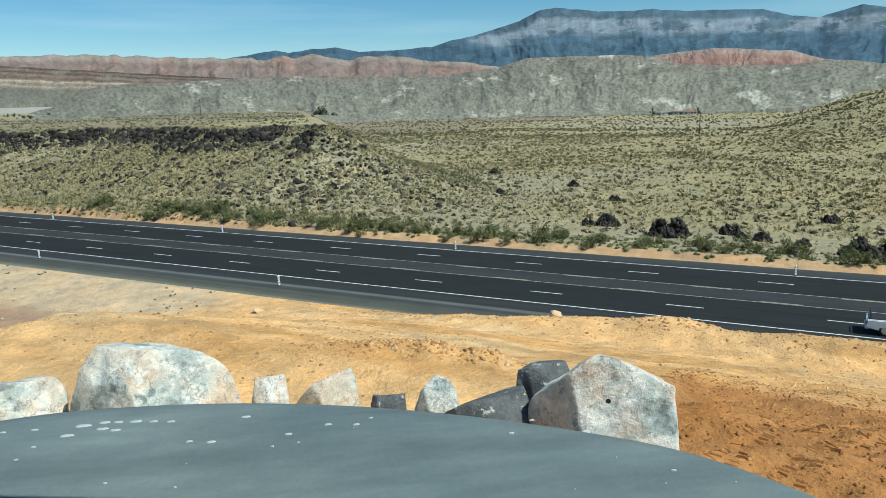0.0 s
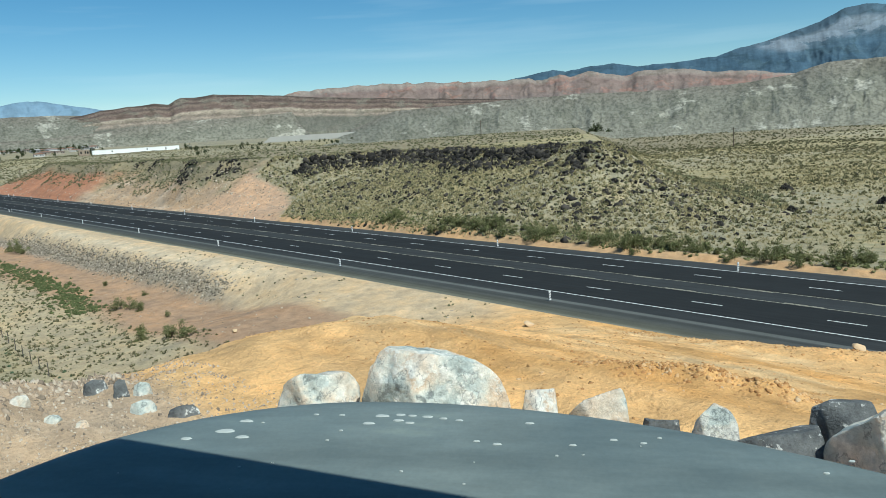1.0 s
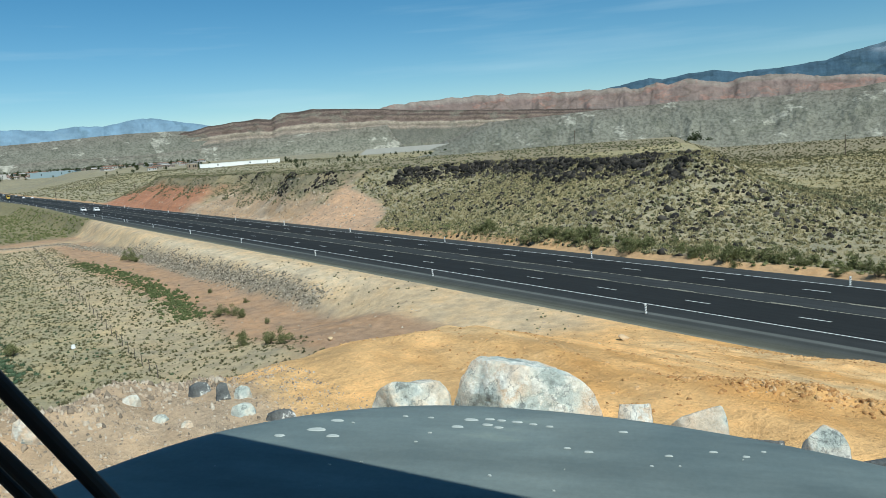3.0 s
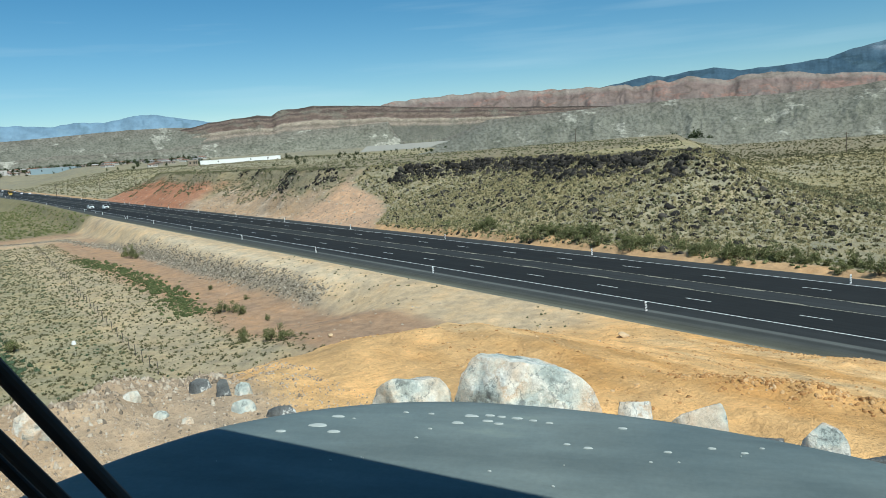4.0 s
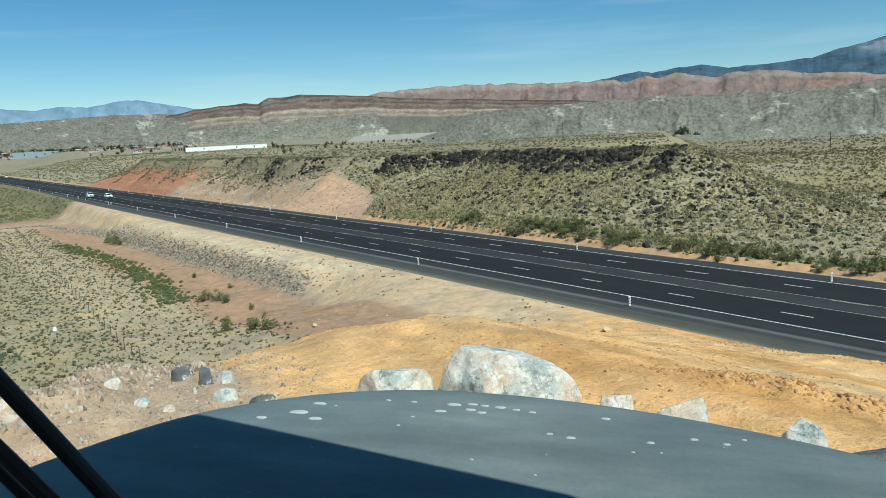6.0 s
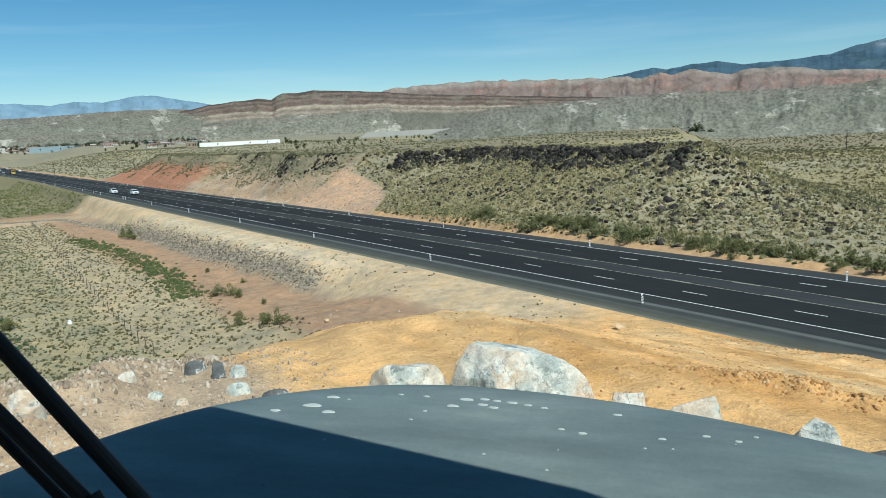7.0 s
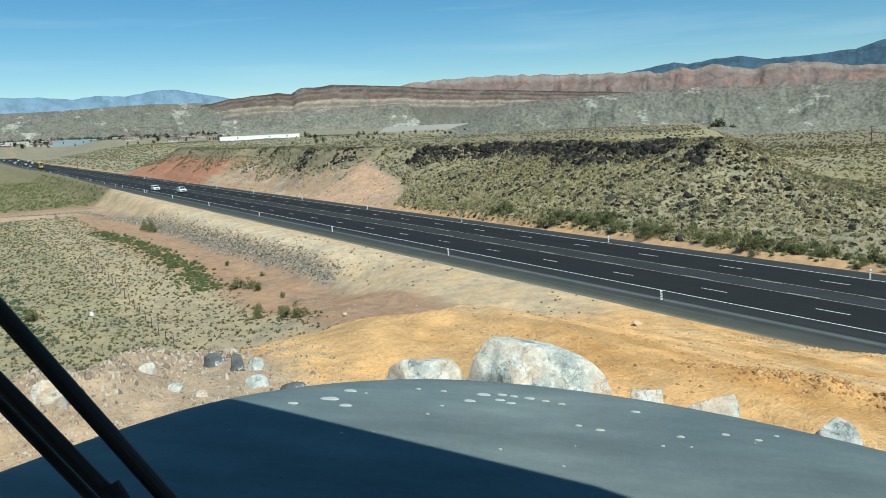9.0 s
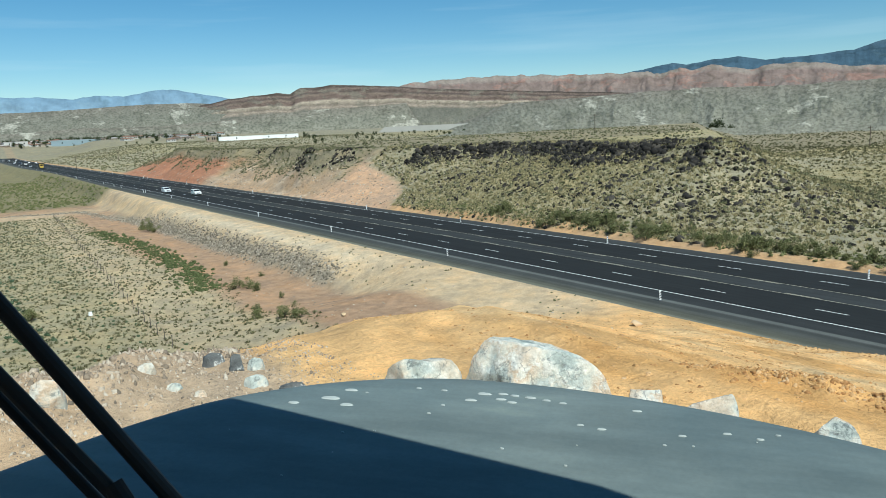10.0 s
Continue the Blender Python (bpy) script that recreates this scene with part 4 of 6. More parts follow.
def build_vegetation():
    rng = np.random.default_rng(5)
    # hill face
    pts = spread(10500, -128, 14, 19, 72, rng, on_hill)
    scatter("hillside_scrub", SHRUBS, pts, (0.22 + 0.62 * rng.random(len(pts)) ** 2), M_SCRUB, "grey-green desert shrubs covering the lava hill", "scrub", 1)
    pts = spread(15000, -128, 14, 19, 72, rng, on_hill)
    scatter("hillside_grass", GRASS, pts, rng.uniform(0.35, 0.9, len(pts)), M_DRYGRASS, "dry straw-coloured grass tufts on the lava hill", "grass", 2)
    pts = spread(14000, -128, 14, 19, 72, rng, lambda x, y: on_hill(x, y) * (0.25 + 0.75 * np.clip((y - hill_foot(x)) / 42, 0, 1)) * (0.35 + 0.65 * (fbm(x, y, 9, 3, 90) > 0.0)))
    scatter("hillside_lava", BLOCKS, pts, (0.16 + 0.46 * rng.random(len(pts)) ** 2) * (1 + 0.8 * (rng.random(len(pts)) > 0.92)), M_LAVA, "black lava stones strewn over the hillside", "rock", 3, 0.2)
    # lava rim
    x = rng.uniform(-118, -25, 2800)
    y = hill_crest(x) - 2.6 + rng.normal(0, 1.3, 2800) - 8.0 * rng.random(2800) ** 3
    m = (fbm(x, y, 4, 3, 91) > -0.25) & off_chute(x, y)
    pts = np.stack([x, y, height(x, y)], 1)[m]
    scatter("lava_rim", BLOCKS, pts, 0.35 + 0.75 * rng.random(len(pts)) ** 2, M_LAVA, "broken black lava blocks along the rim of the hill", "rock", 4, 0.1)
    x = rng.uniform(-235, -116, 1500)
    y = hill_crest(x) - rng.uniform(-1, 4.5, 1500)
    m = (fbm(x, y, 9, 3, 92) > 0.05) & off_chute(x, y)
    pts = np.stack([x, y, height(x, y)], 1)[m]
    scatter("lava_rim", BLOCKS, pts, rng.uniform(0.25, 0.65, len(pts)), M_LAVA, "dark lava blocks on top of the road cut", "rock", 5, 0.15)
    # plateau on top
    pts = spread(5200, -420, -20, 34, 330, rng, lambda x, y: ((y > hill_crest(x) + 1) & (x + 40 + 0.8 * (y - 60) < 10)) * 1.0)
    scatter("plateau_scrub", SHRUBS, pts, rng.uniform(0.45, 1.15, len(pts)), M_SCRUB, "low grey-green shrubs on the plateau", "scrub", 6)
    # upper cut slope
    pts = spread(6500, -390, -104, 22, 46, rng, lambda x, y: ((y - hill_foot(x)) / (hill_crest(x) - hill_foot(x)) > 0.42 + 0.35 * fbm(x, y, 8, 2, 93)) * off_chute(x, y))
    scatter("cut_scrub", SHRUBS, pts, rng.uniform(0.3, 0.8, len(pts)), M_SCRUB, "sparse shrubs on the upper road cut", "scrub", 7)
    pts = spread(7000, -380, -84, 18.5, 37, rng, lambda x, y: 0.25 + 0.75 * (x > -215))
    scatter("cut_stones", STONES, pts, (0.08 + 0.42 * rng.random(len(pts)) ** 3), M_STONE, "loose pale stones on the road cut", "rock", 8)

    # plain
    def plain_keep(x, y):
        d = np.hypot(x - EYE[0], y - EYE[1])
        return (1 - on_hill(x, y)) * ((x > -14) | (x + 40 + 0.8 * (y - 60) > 18)) * np.clip(1.25 - d / 560, 0.2, 1) * (0.3 + 0.7 * sstep((fbm(x, y, 26, 4, 94) + 0.35) / 0.5))
    pts = spread(72000, -300, 170, 21, 330, rng, plain_keep)
    d = np.hypot(pts[:, 0] - EYE[0], pts[:, 1] - EYE[1])
    scatter("plain_scrub", LITE, pts, (0.2 + 0.65 * rng.random(len(pts)) ** 2.2) * (1 + d / 500), M_PLAIN, "scattered grey-green shrubs on the dry plain", "scrub", 9)
    pts = spread(60000, -120, 150, 21, 260, rng, plain_keep)
    scatter("plain_grass", GRASS, pts, rng.uniform(0.25, 0.75, len(pts)), M_DRYGRASS, "dry yellow grass tufts on the plain", "grass", 10)
    pts = spread(9000, -600, 240, 300, 620, rng, lambda x, y: 1.0 * (x + 40 + 0.8 * (y - 60) > 18))
    scatter("far_scrub", LITE, pts, rng.uniform(0.5, 1.4, len(pts)), M_PLAIN, "distant shrubs on the plain", "scrub", 11, 0.1)
    pts = spread(1500, -30, 120, 26, 140, rng, lambda x, y: (fbm(x, y, 22, 2, 95) > 0.12) * 0.7 * (1 - on_hill(x, y)))
    scatter("plain_lava", STONES, pts, rng.uniform(0.2, 0.7, len(pts)), M_LAVA, "small lava rocks on the plain", "rock", 12, 0.25)
    # a green gully behind the hill's end
    t = rng.random(170)
    x, y = lerp(-46, 2, t) + rng.normal(0, 4, 170), lerp(105, 68, t) + rng.normal(0, 4, 170)
    pts = np.stack([x, y, height(x, y)], 1)
    scatter("gully_bushes", SHRUBS, pts, rng.uniform(0.7, 1.5, 170), M_SCRUB, "green bushes along a gully", "bushes", 13)
    # roadside weeds on the verge
    pts = spread(3000, -80, 80, 19.4, 28, rng, lambda x, y: np.exp(-((y - 22.8) / 2.6) ** 2))
    scatter("verge_weeds", SHRUBS, pts, rng.uniform(0.25, 0.7, len(pts)), M_GREEN, "low green weeds along the far verge", "weeds", 14)

    # the basin field
    def field(x, y):
        right = y > -44 - 0.035 * (x + 23) * -1
        return (x < 4) * np.where(right, 0.6, 0.8) * (y < -31.5 - 2 * fbm(x, y, 8, 2, 96)) * np.clip((8 - x) / 10, 0, 1)
    pts = spread(19000, -190, 8, -72, -30, rng, field)
    scatter("field_plants", LITE, pts, (0.16 + 0.4 * rng.random(len(pts)) ** 2), M_PLAIN, "small grey-green plants dotted over the field", "weeds", 15)
    pts = spread(1200, -190, 0, -80, -43, rng)
    scatter("field_weeds", SHRUBS, pts, rng.uniform(0.2, 0.45, len(pts)), M_WEED, "patchy blue-green weeds in the field", "weeds", 16)
    t = rng.random(800)
    x, y = lerp(-136, -45, t), -30.2 + rng.normal(0, 1.4, 800) - 3.5 * (1 - np.sin(np.clip(t, 0, 1) * 3.1))
    pts = np.stack([x, y, height(x, y)], 1)
    scatter("wash_strip", SHRUBS, pts, rng.uniform(0.35, 0.8, 800), M_STRIP, "dense strip of green weeds beside the wash", "weeds", 17)
    t = rng.random(160)
    x, y = lerp(-110, -28, t), lerp(-60, -57, t) + rng.normal(0, 1.4, 160)
    pts = np.stack([x, y, height(x, y)], 1)
    scatter("field_edge_strip", SHRUBS, pts, rng.uniform(0.4, 1.0, 160), M_WEED, "line of green weeds along the field edge", "weeds", 18)
    # green meadow far along the road
    pts = spread(3200, -440, -225, -75, -14, rng, lambda x, y: 0.5 + 0.5 * (fbm(x, y, 25, 2, 97) > 0))
    scatter("meadow_scrub", SHRUBS, pts, rng.uniform(0.5, 1.3, len(pts)), M_GREEN, "green scrub beside the highway", "scrub", 19)
    pts = spread(1500, -900, -395, 20, 140, rng)
    scatter("meadow_scrub", SHRUBS, pts, rng.uniform(0.6, 1.6, len(pts)), M_PLAIN, "olive scrub before the town", "scrub", 20)
    pts = spread(9000, -1000, -380, 60, 420, rng)
    scatter("meadow_scrub", LITE, pts, rng.uniform(0.6, 1.5, len(pts)), M_SCRUB, "dull olive scrub on the flats round the warehouse", "scrub", 22)
    # near verge
    pts = spread(300, -60, 14, -19, -11, rng, lambda x, y: 0.6 * (fbm(x, y, 9, 2, 98) > 0))
    scatter("shoulder_weeds", SHRUBS, pts, rng.uniform(0.12, 0.35, len(pts)), M_PLAIN, "small weeds on the near shoulder", "weeds", 21)


def build_stones():
    rng = np.random.default_rng(6)
    # riprap
    n = 8500
    t = rng.random(n)
    cx, cy = np.interp(t, [0, 0.62, 0.85, 1], [-34, -142, -198, -206]), np.interp(t, [0, 0.62, 0.85, 1], [-19.0, -20.5, -28, -48])
    x, y = cx + rng.normal(0, 0.9, n), cy + rng.normal(0, 1.15, n)
    pts = np.stack([x, y, height(x, y)], 1)
    scatter("riprap", STONES, pts, (0.09 + 0.3 * rng.random(n) ** 2.5), M_PALE, "grey riprap stones lining the bank", "rocks", 30)
    # clods on the orange fill
    pts = spread(22000, 10, 76, -50, -9.5, rng, lambda x, y: (0.25 + 0.75 * (fbm(x, y, 6, 3, 99) > 0.05)) * ((x < 56.5) | (y > -34)))
    sz = 0.025 + 0.12 * rng.random(len(pts)) ** 3.5
    scatter("dirt_clods", STONES, pts, sz, M_CLOD, "loose orange clods strewn over the graded fill", "dirt", 31, 0.3)
    pts = spread(11000, 26, 90, -17, -9.8, rng, lambda x, y: np.exp(-((y + 13) / 2.0) ** 2))
    scatter("edge_clods", STONES, pts, 0.03 + 0.2 * rng.random(len(pts)) ** 4, M_CLOD, "orange rubble along the edge of the fill", "dirt", 32, 0.3)
    x = rng.uniform(46.8, 53.6, 1800)
    y = -44.2 + 0.35 * (x - 50) + rng.normal(0, 0.5, 1800)
    pts = np.stack([x, y, height(x, y)], 1)
    scatter("windrow_clods", STONES, pts, 0.025 + 0.13 * rng.random(1800) ** 3, M_CLOD, "crumbly ridge of pushed orange earth", "dirt", 33, 0.3)
    pts = spread(15000, 55.5, 76, -52, -33, rng)
    scatter("pit_clods", STONES, pts, 0.02 + 0.10 * rng.random(len(pts)) ** 3, M_PIT, "rough red clods below the boulders", "dirt", 34, 0.3)
    # gravel beside the lorry
    pts = spread(40000, 34, 58, -72, -53, rng, lambda x, y: np.clip(((46 - x) / 12 + 0.3), 0.12, 1))
    scatter("gravel", CRAGS, pts, 0.012 + 0.06 * rng.random(len(pts)) ** 3, M_STONE, "pale gravel and rubble on the bench", "gravel", 35, 0.3)
    pts = spread(11000, 32, 44, -72, -55, rng, lambda x, y: np.exp(-((x - 37.5 + 0.5 * (y + 60)) / 1.8) ** 2))
    scatter("rubble", CRAGS, pts, (0.03 + 0.15 * rng.random(len(pts)) ** 4), M_STONE, "heap of grey and tan rubble at the bench edge", "rubble", 36, 0.2)
    yaw = np.radians(rng.uniform(57.5, 66, 420))
    r = rng.uniform(470, 520, 420)
    x, y = EYE[0] - np.sin(yaw) * r, EYE[1] + np.cos(yaw) * r
    pts = np.stack([x, y, height(x, y)], 1)
    scatter("white_rock_heaps", STONES, pts, rng.uniform(0.5, 1.6, 420), M_PALE, "heaps of pale boulders on the plateau", "rocks", 37)
    # light debris on the wash
    pts = spread(260, -60, 10, -31, -14, rng)
    scatter("wash_stones", STONES, pts, 0.06 + 0.2 * rng.random(len(pts)) ** 2, M_STONE, "few stones lying in the dry wash", "rocks", 38, 0.2)


def build_tracks():
    """Bars of earth pressed up between the cleats of a tracked machine."""
    rng = np.random.default_rng(9)
    V, Fc = [], []

    def bar(x, y, yaw, length, w, h):
        c, s_ = math.cos(yaw), math.sin(yaw)
        ends = [(-length / 2, -w / 2, -0.05), (length / 2, -w / 2, -0.05), (length / 2, w / 2, -0.05), (-length / 2, w / 2, -0.05), (-length / 2 * 0.85, 0, h), (length / 2 * 0.85, 0, h)]
        k = len(V)
        for a, b, z in ends:
            px, py = x + a * c - b * s_, y + a * s_ + b * c
            V.append((px, py, float(height(px, py)) + z + rng.uniform(-0.008, 0.008)))
        Fc.extend([(k, k + 1, k + 5), (k, k + 5, k + 4), (k + 2, k + 3, k + 4), (k + 2, k + 4, k + 5), (k + 1, k + 2, k + 5), (k + 3, k, k + 4)])
    for (x0, y0), (x1, y1) in (((30, -27.5), (72, -30.5)), ((30, -29.6), (72, -32.6)), ((36, -21.0), (70, -22.5))):
        n = int(math.hypot(x1 - x0, y1 - y0) / 0.24)
        yaw = math.atan2(y1 - y0, x1 - x0) + math.pi / 2
        for k in range(n):
            if rng.random() < 0.22:
                continue
            t = k / n
            bar(lerp(x0, x1, t) + rng.normal(0, 0.03), lerp(y0, y1, t) + 0.5 * math.sin(t * 5) + rng.normal(0, 0.03), yaw + rng.normal(0, 0.06), rng.uniform(0.40, 0.55), 0.17, rng.uniform(0.008, 0.028))
    ob = part("track_prints", mesh_from("track_prints", V, Fc), M_PRINT)
    tagged(ob, "cleat prints of a tracked machine in the orange fill", "tracks", kind="stuff")
    V.clear(), Fc.clear()
    for (x0, y0), (x1, y1) in (((58.3, -49.5), (61.5, -40)), ((59.6, -49.5), (63.2, -40)), ((62.0, -50), (66.0, -41)), ((56.5, -35), (72, -38)), ((56.5, -37), (72, -40.5))):
        n = int(math.hypot(x1 - x0, y1 - y0) / 0.21)
        yaw = math.atan2(y1 - y0, x1 - x0) + math.pi / 2
        for k in range(n):
            t = k / n
            for side in (-0.2, 0.2):
                if rng.random() < 0.15:
                    continue
                bar(lerp(x0, x1, t) + side * math.cos(yaw) + rng.normal(0, 0.03), lerp(y0, y1, t) + side * math.sin(yaw), yaw + rng.normal(0, 0.12), rng.uniform(0.22, 0.34), 0.13, rng.uniform(0.015, 0.05))
    ob = part("track_prints", mesh_from("track_prints", V, Fc), M_PIT)
    tagged(ob, "rows of cleat prints in the dark red pit", "tracks", kind="stuff")


M_PRINT = plain("pressed_earth", (0.60, 0.35, 0.145), 0.95, vary=0.2, scale=1.2)
build_vegetation()
build_stones()
build_tracks()


# ---- single boulders ----
M_TANROCK = plain("tan_sandstone", (0.56, 0.40, 0.24), 0.95, vary=0.25, scale=2.0, bump=0.6, bump_scale=6.0)
M_TYRE = plain("tyre_rubber", (0.015, 0.015, 0.016), 0.8)
M_RIM = plain("alloy_rim", (0.55, 0.55, 0.56), 0.35, 0.8)
M_GLASS = plain("dark_car_glass", (0.015, 0.02, 0.024), 0.12)
M_TRIM = plain("black_trim", (0.02, 0.02, 0.022), 0.6)
M_LAMP = plain("headlamp_lens", (0.75, 0.76, 0.76), 0.2)
M_TAIL = plain("tail_lamp_red", (0.35, 0.02, 0.02), 0.3)


def bearing(x, y):
    return math.degrees(math.atan2(-(x - EYE[0]), y - EYE[1]))


def slate_material():
    mat, n, l, b = nodes_of("dark_slate")
    co = n.new("ShaderNodeTexCoord").outputs["Object"]
    big, mid, fine = noise_node(n, l, 1.3, 5, 0.6, co), noise_node(n, l, 3.2, 8, 0.7, co), noise_node(n, l, 14.0, 6, 0.75, co)
    col = ramp_node(n, l, big, [(0.35, (0.065, 0.07, 0.072)), (0.6, (0.16, 0.165, 0.16))])
    col = mix_node(n, l, ramp_node(n, l, mid, [(0.57, (0, 0, 0)), (0.63, (0.9,) * 3)]), col, (0.66, 0.66, 0.62))
    col = mix_node(n, l, 1.0, col, ramp_node(n, l, fine, [(0.33, (0.7,) * 3), (0.65, (1.2,) * 3)]), "MULTIPLY")
    l.new(col, b.inputs["Base Color"])
    b.inputs["Roughness"].default_value = 0.8
    bump_node(n, l, b, mid, 0.9, 0.12)
    return mat


def build_boulders():
    slate = slate_material()
    B = (
        (44.6, -53.6, 0.75, 11, "tan and grey broken boulder at the fill's edge", [(-0.9, 0.3), (-0.82, 0.71), (-0.62, 1.11), (-0.18, 1.28), (0.98, 1.24), (1.23, 0.92), (1.2, 0.3)]),
        (47.25, -51.9, 1.0, 12, "large pale blue-grey and cream quarried boulder", [(-1.85, 0.3), (-1.5, 1.4), (-1.17, 2.0), (0.0, 1.87), (1.1, 1.56), (1.53, 1.15), (1.85, 0.2)]),
        (49.65, -50.7, 0.42, 13, "small white block of stone with a dark side", [(-0.42, 0.0), (-0.30, 1.05), (0.40, 1.06), (0.50, 0.0)]),
        (50.9, -50.1, 0.5, 14, "pointed grey boulder with dark veins", [(-0.95, 0.35), (-0.28, 0.96), (0.49, 1.27), (0.62, 0.88), (0.68, 0.1)]),
        (52.3, -49.8, 0.4, 15, "low dark and white stone half buried", [(-0.46, 0.2), (-0.3, 0.71), (0.32, 0.70), (0.4, 0.2)]),
        (53.3, -49.5, 0.45, 16, "upright rounded pale stone", [(-0.5, 0.3), (-0.31, 0.96), (0.0, 1.29), (0.31, 1.18), (0.52, 0.8), (0.54, 0.2)]),
        (54.5, -49.9, 0.7, 17, "dark slate-coloured slab leaning on its neighbour", [(-1.5, 0.4), (-0.65, 0.87), (0.06, 1.17), (1.0, 1.34), (1.18, 0.6)]),
        (55.15, -47.9, 0.5, 18, "dark boulder with a white crust", [(-0.56, 0.4), (-0.5, 1.22), (-0.22, 1.39), (0.6, 1.43), (0.8, 0.9)]),
        (57.0, -49.1, 1.15, 19, "huge peaked tan, white and grey boulder with a drill hole", [(-1.65, 0.8), (-1.52, 1.42), (-1.24, 1.72), (-0.13, 2.44), (0.3, 2.26), (1.22, 1.94), (1.5, 1.43), (1.38, 0.3)]),
    )
    for x, y, depth, seed, label, outline in B:
        front = ((0.15, -1, 0.3), (-0.75, -1, 0.05)) if seed != 13 else ((0.25, -1, 0.1), (-1.0, -0.5, 0.0))
        me = quarry_block("boulder", outline, depth, seed, front, 0.10 if depth > 0.7 else 0.05, 6 if seed in (12, 19) else 5)
        ob = part("boulder", me, slate if seed in (15, 17, 18) else M_BOULDER)
        ob.matrix_world = pose(x, y, float(height(x, y)), 0, 0, bearing(x, y))
        tagged(ob, label, "boulder", group="boulders along the edge of the fill")
        if seed == 19:
            # no hole is cut: a black disc on the face paints its inner shade
            bm = bmesh.new()
            spot = min((v.co for v in ob.data.vertices if abs(v.co.x - 0.08) < 0.1 and abs(v.co.z - 1.85) < 0.1), key=lambda c: c.y)
            rod(bm, (spot.x, spot.y - 0.012, spot.z), (spot.x, spot.y + 0.2, spot.z), 0.048, 16)
            part("drill_hole_disc", bm, M_TRIM, ob, "black disc standing in for the shade inside a drill hole")
    # single stones on the bench: place, (half width, height), depth, dark or pale
    for x, y, w, h, seed, dark in ((39.7, -61.6, 0.42, 0.62, 21, 0), (37.6, -56.75, 0.36, 0.42, 22, 1), (38.75, -56.4, 0.22, 0.52, 23, 1), (38.9, -55.85, 0.26, 0.36, 24, 0), (40.3, -56.35, 0.34, 0.22, 25, 0), (41.1, -55.6, 0.42, 0.24, 26, 1), (40.6, -58.0, 0.16, 0.2, 28, 0), (39.4, -58.4, 0.22, 0.2, 30, 0), (38.3, -58.9, 0.26, 0.25, 32, 0)):
        me = quarry_block("stone", [(-w, 0.0), (-w * 0.75, h * 0.75), (-w * 0.1, h), (w * 0.7, h * 0.85), (w, 0.05)], w * 0.7, seed, rough=0.03, sub=4)
        ob = part("stone", me, slate if dark else M_BOULDER)
        ob.matrix_world = pose(x, y, float(height(x, y)), 0, 0, bearing(x, y) + 12 * math.sin(seed * 2.0))
        tagged(ob, "dark broken stone with pale veins on the gravel bench" if dark else "broken pale stone on the gravel bench", "boulder", group="boulders along the edge of the fill")
    for x, y, r, seed in ((17.9, -15.8, 0.55, 41), (43.6, -13.2, 0.55, 42), (-9.5, -29.8, 0.4, 43)):
        ob = place_boulder(x, y, (r, r * 0.7, r * 0.5), seed, seed * 33, "tan sandstone block lying on the graded dirt", 0.3, name="stone", sub=3)
        ob.data.materials[0] = M_TANROCK


def build_lava_blocks():
    """Heaps of lava near the highway, each one object."""
    for x, y, r, seed in ((43.0, 30.6, 3.0, 51), (49.8, 33.6, 1.6, 52), (53.6, 31.0, 1.3, 53), (51.3, 31.8, 0.9, 54), (63.6, 26.0, 2.6, 55), (66.8, 27.5, 2.2, 56), (60.6, 45.5, 1.4, 57), (34.0, 35.6, 2.0, 58), (31.5, 35.0, 1.2, 59),
                          (16.5, 75.5, 1.5, 60), (-7.0, 91.5, 1.9, 61), (58.0, 29.5, 1.1, 62), (70.5, 25.5, 2.4, 63), (29.0, 58.0, 1.2, 64), (8.0, 60.0, 1.0, 65)):
        rng = np.random.default_rng(seed)
        n = int(60 + 90 * r)
        a, q = rng.uniform(0, 2 * math.pi, n), np.sqrt(rng.random(n))
        px, py = x + np.cos(a) * q * r * 0.8, y + np.sin(a) * q * r * 0.55
        pz = height(px, py) + (1 - q ** 3.5) * r * (0.5 + 0.25 * np.sin(a * 2 + seed)) * rng.random(n) ** 0.5
        ob = scatter("lava_outcrop", CRAGS, np.stack([px, py, pz], 1), rng.uniform(0.12, 0.34, n) * (0.5 + 0.3 * r), M_LAVA, "heap of jagged black lava among dry grass", "rock", seed, 0.1, kind="thing")
        tagged(ob, group="lava outcrops beside the highway")


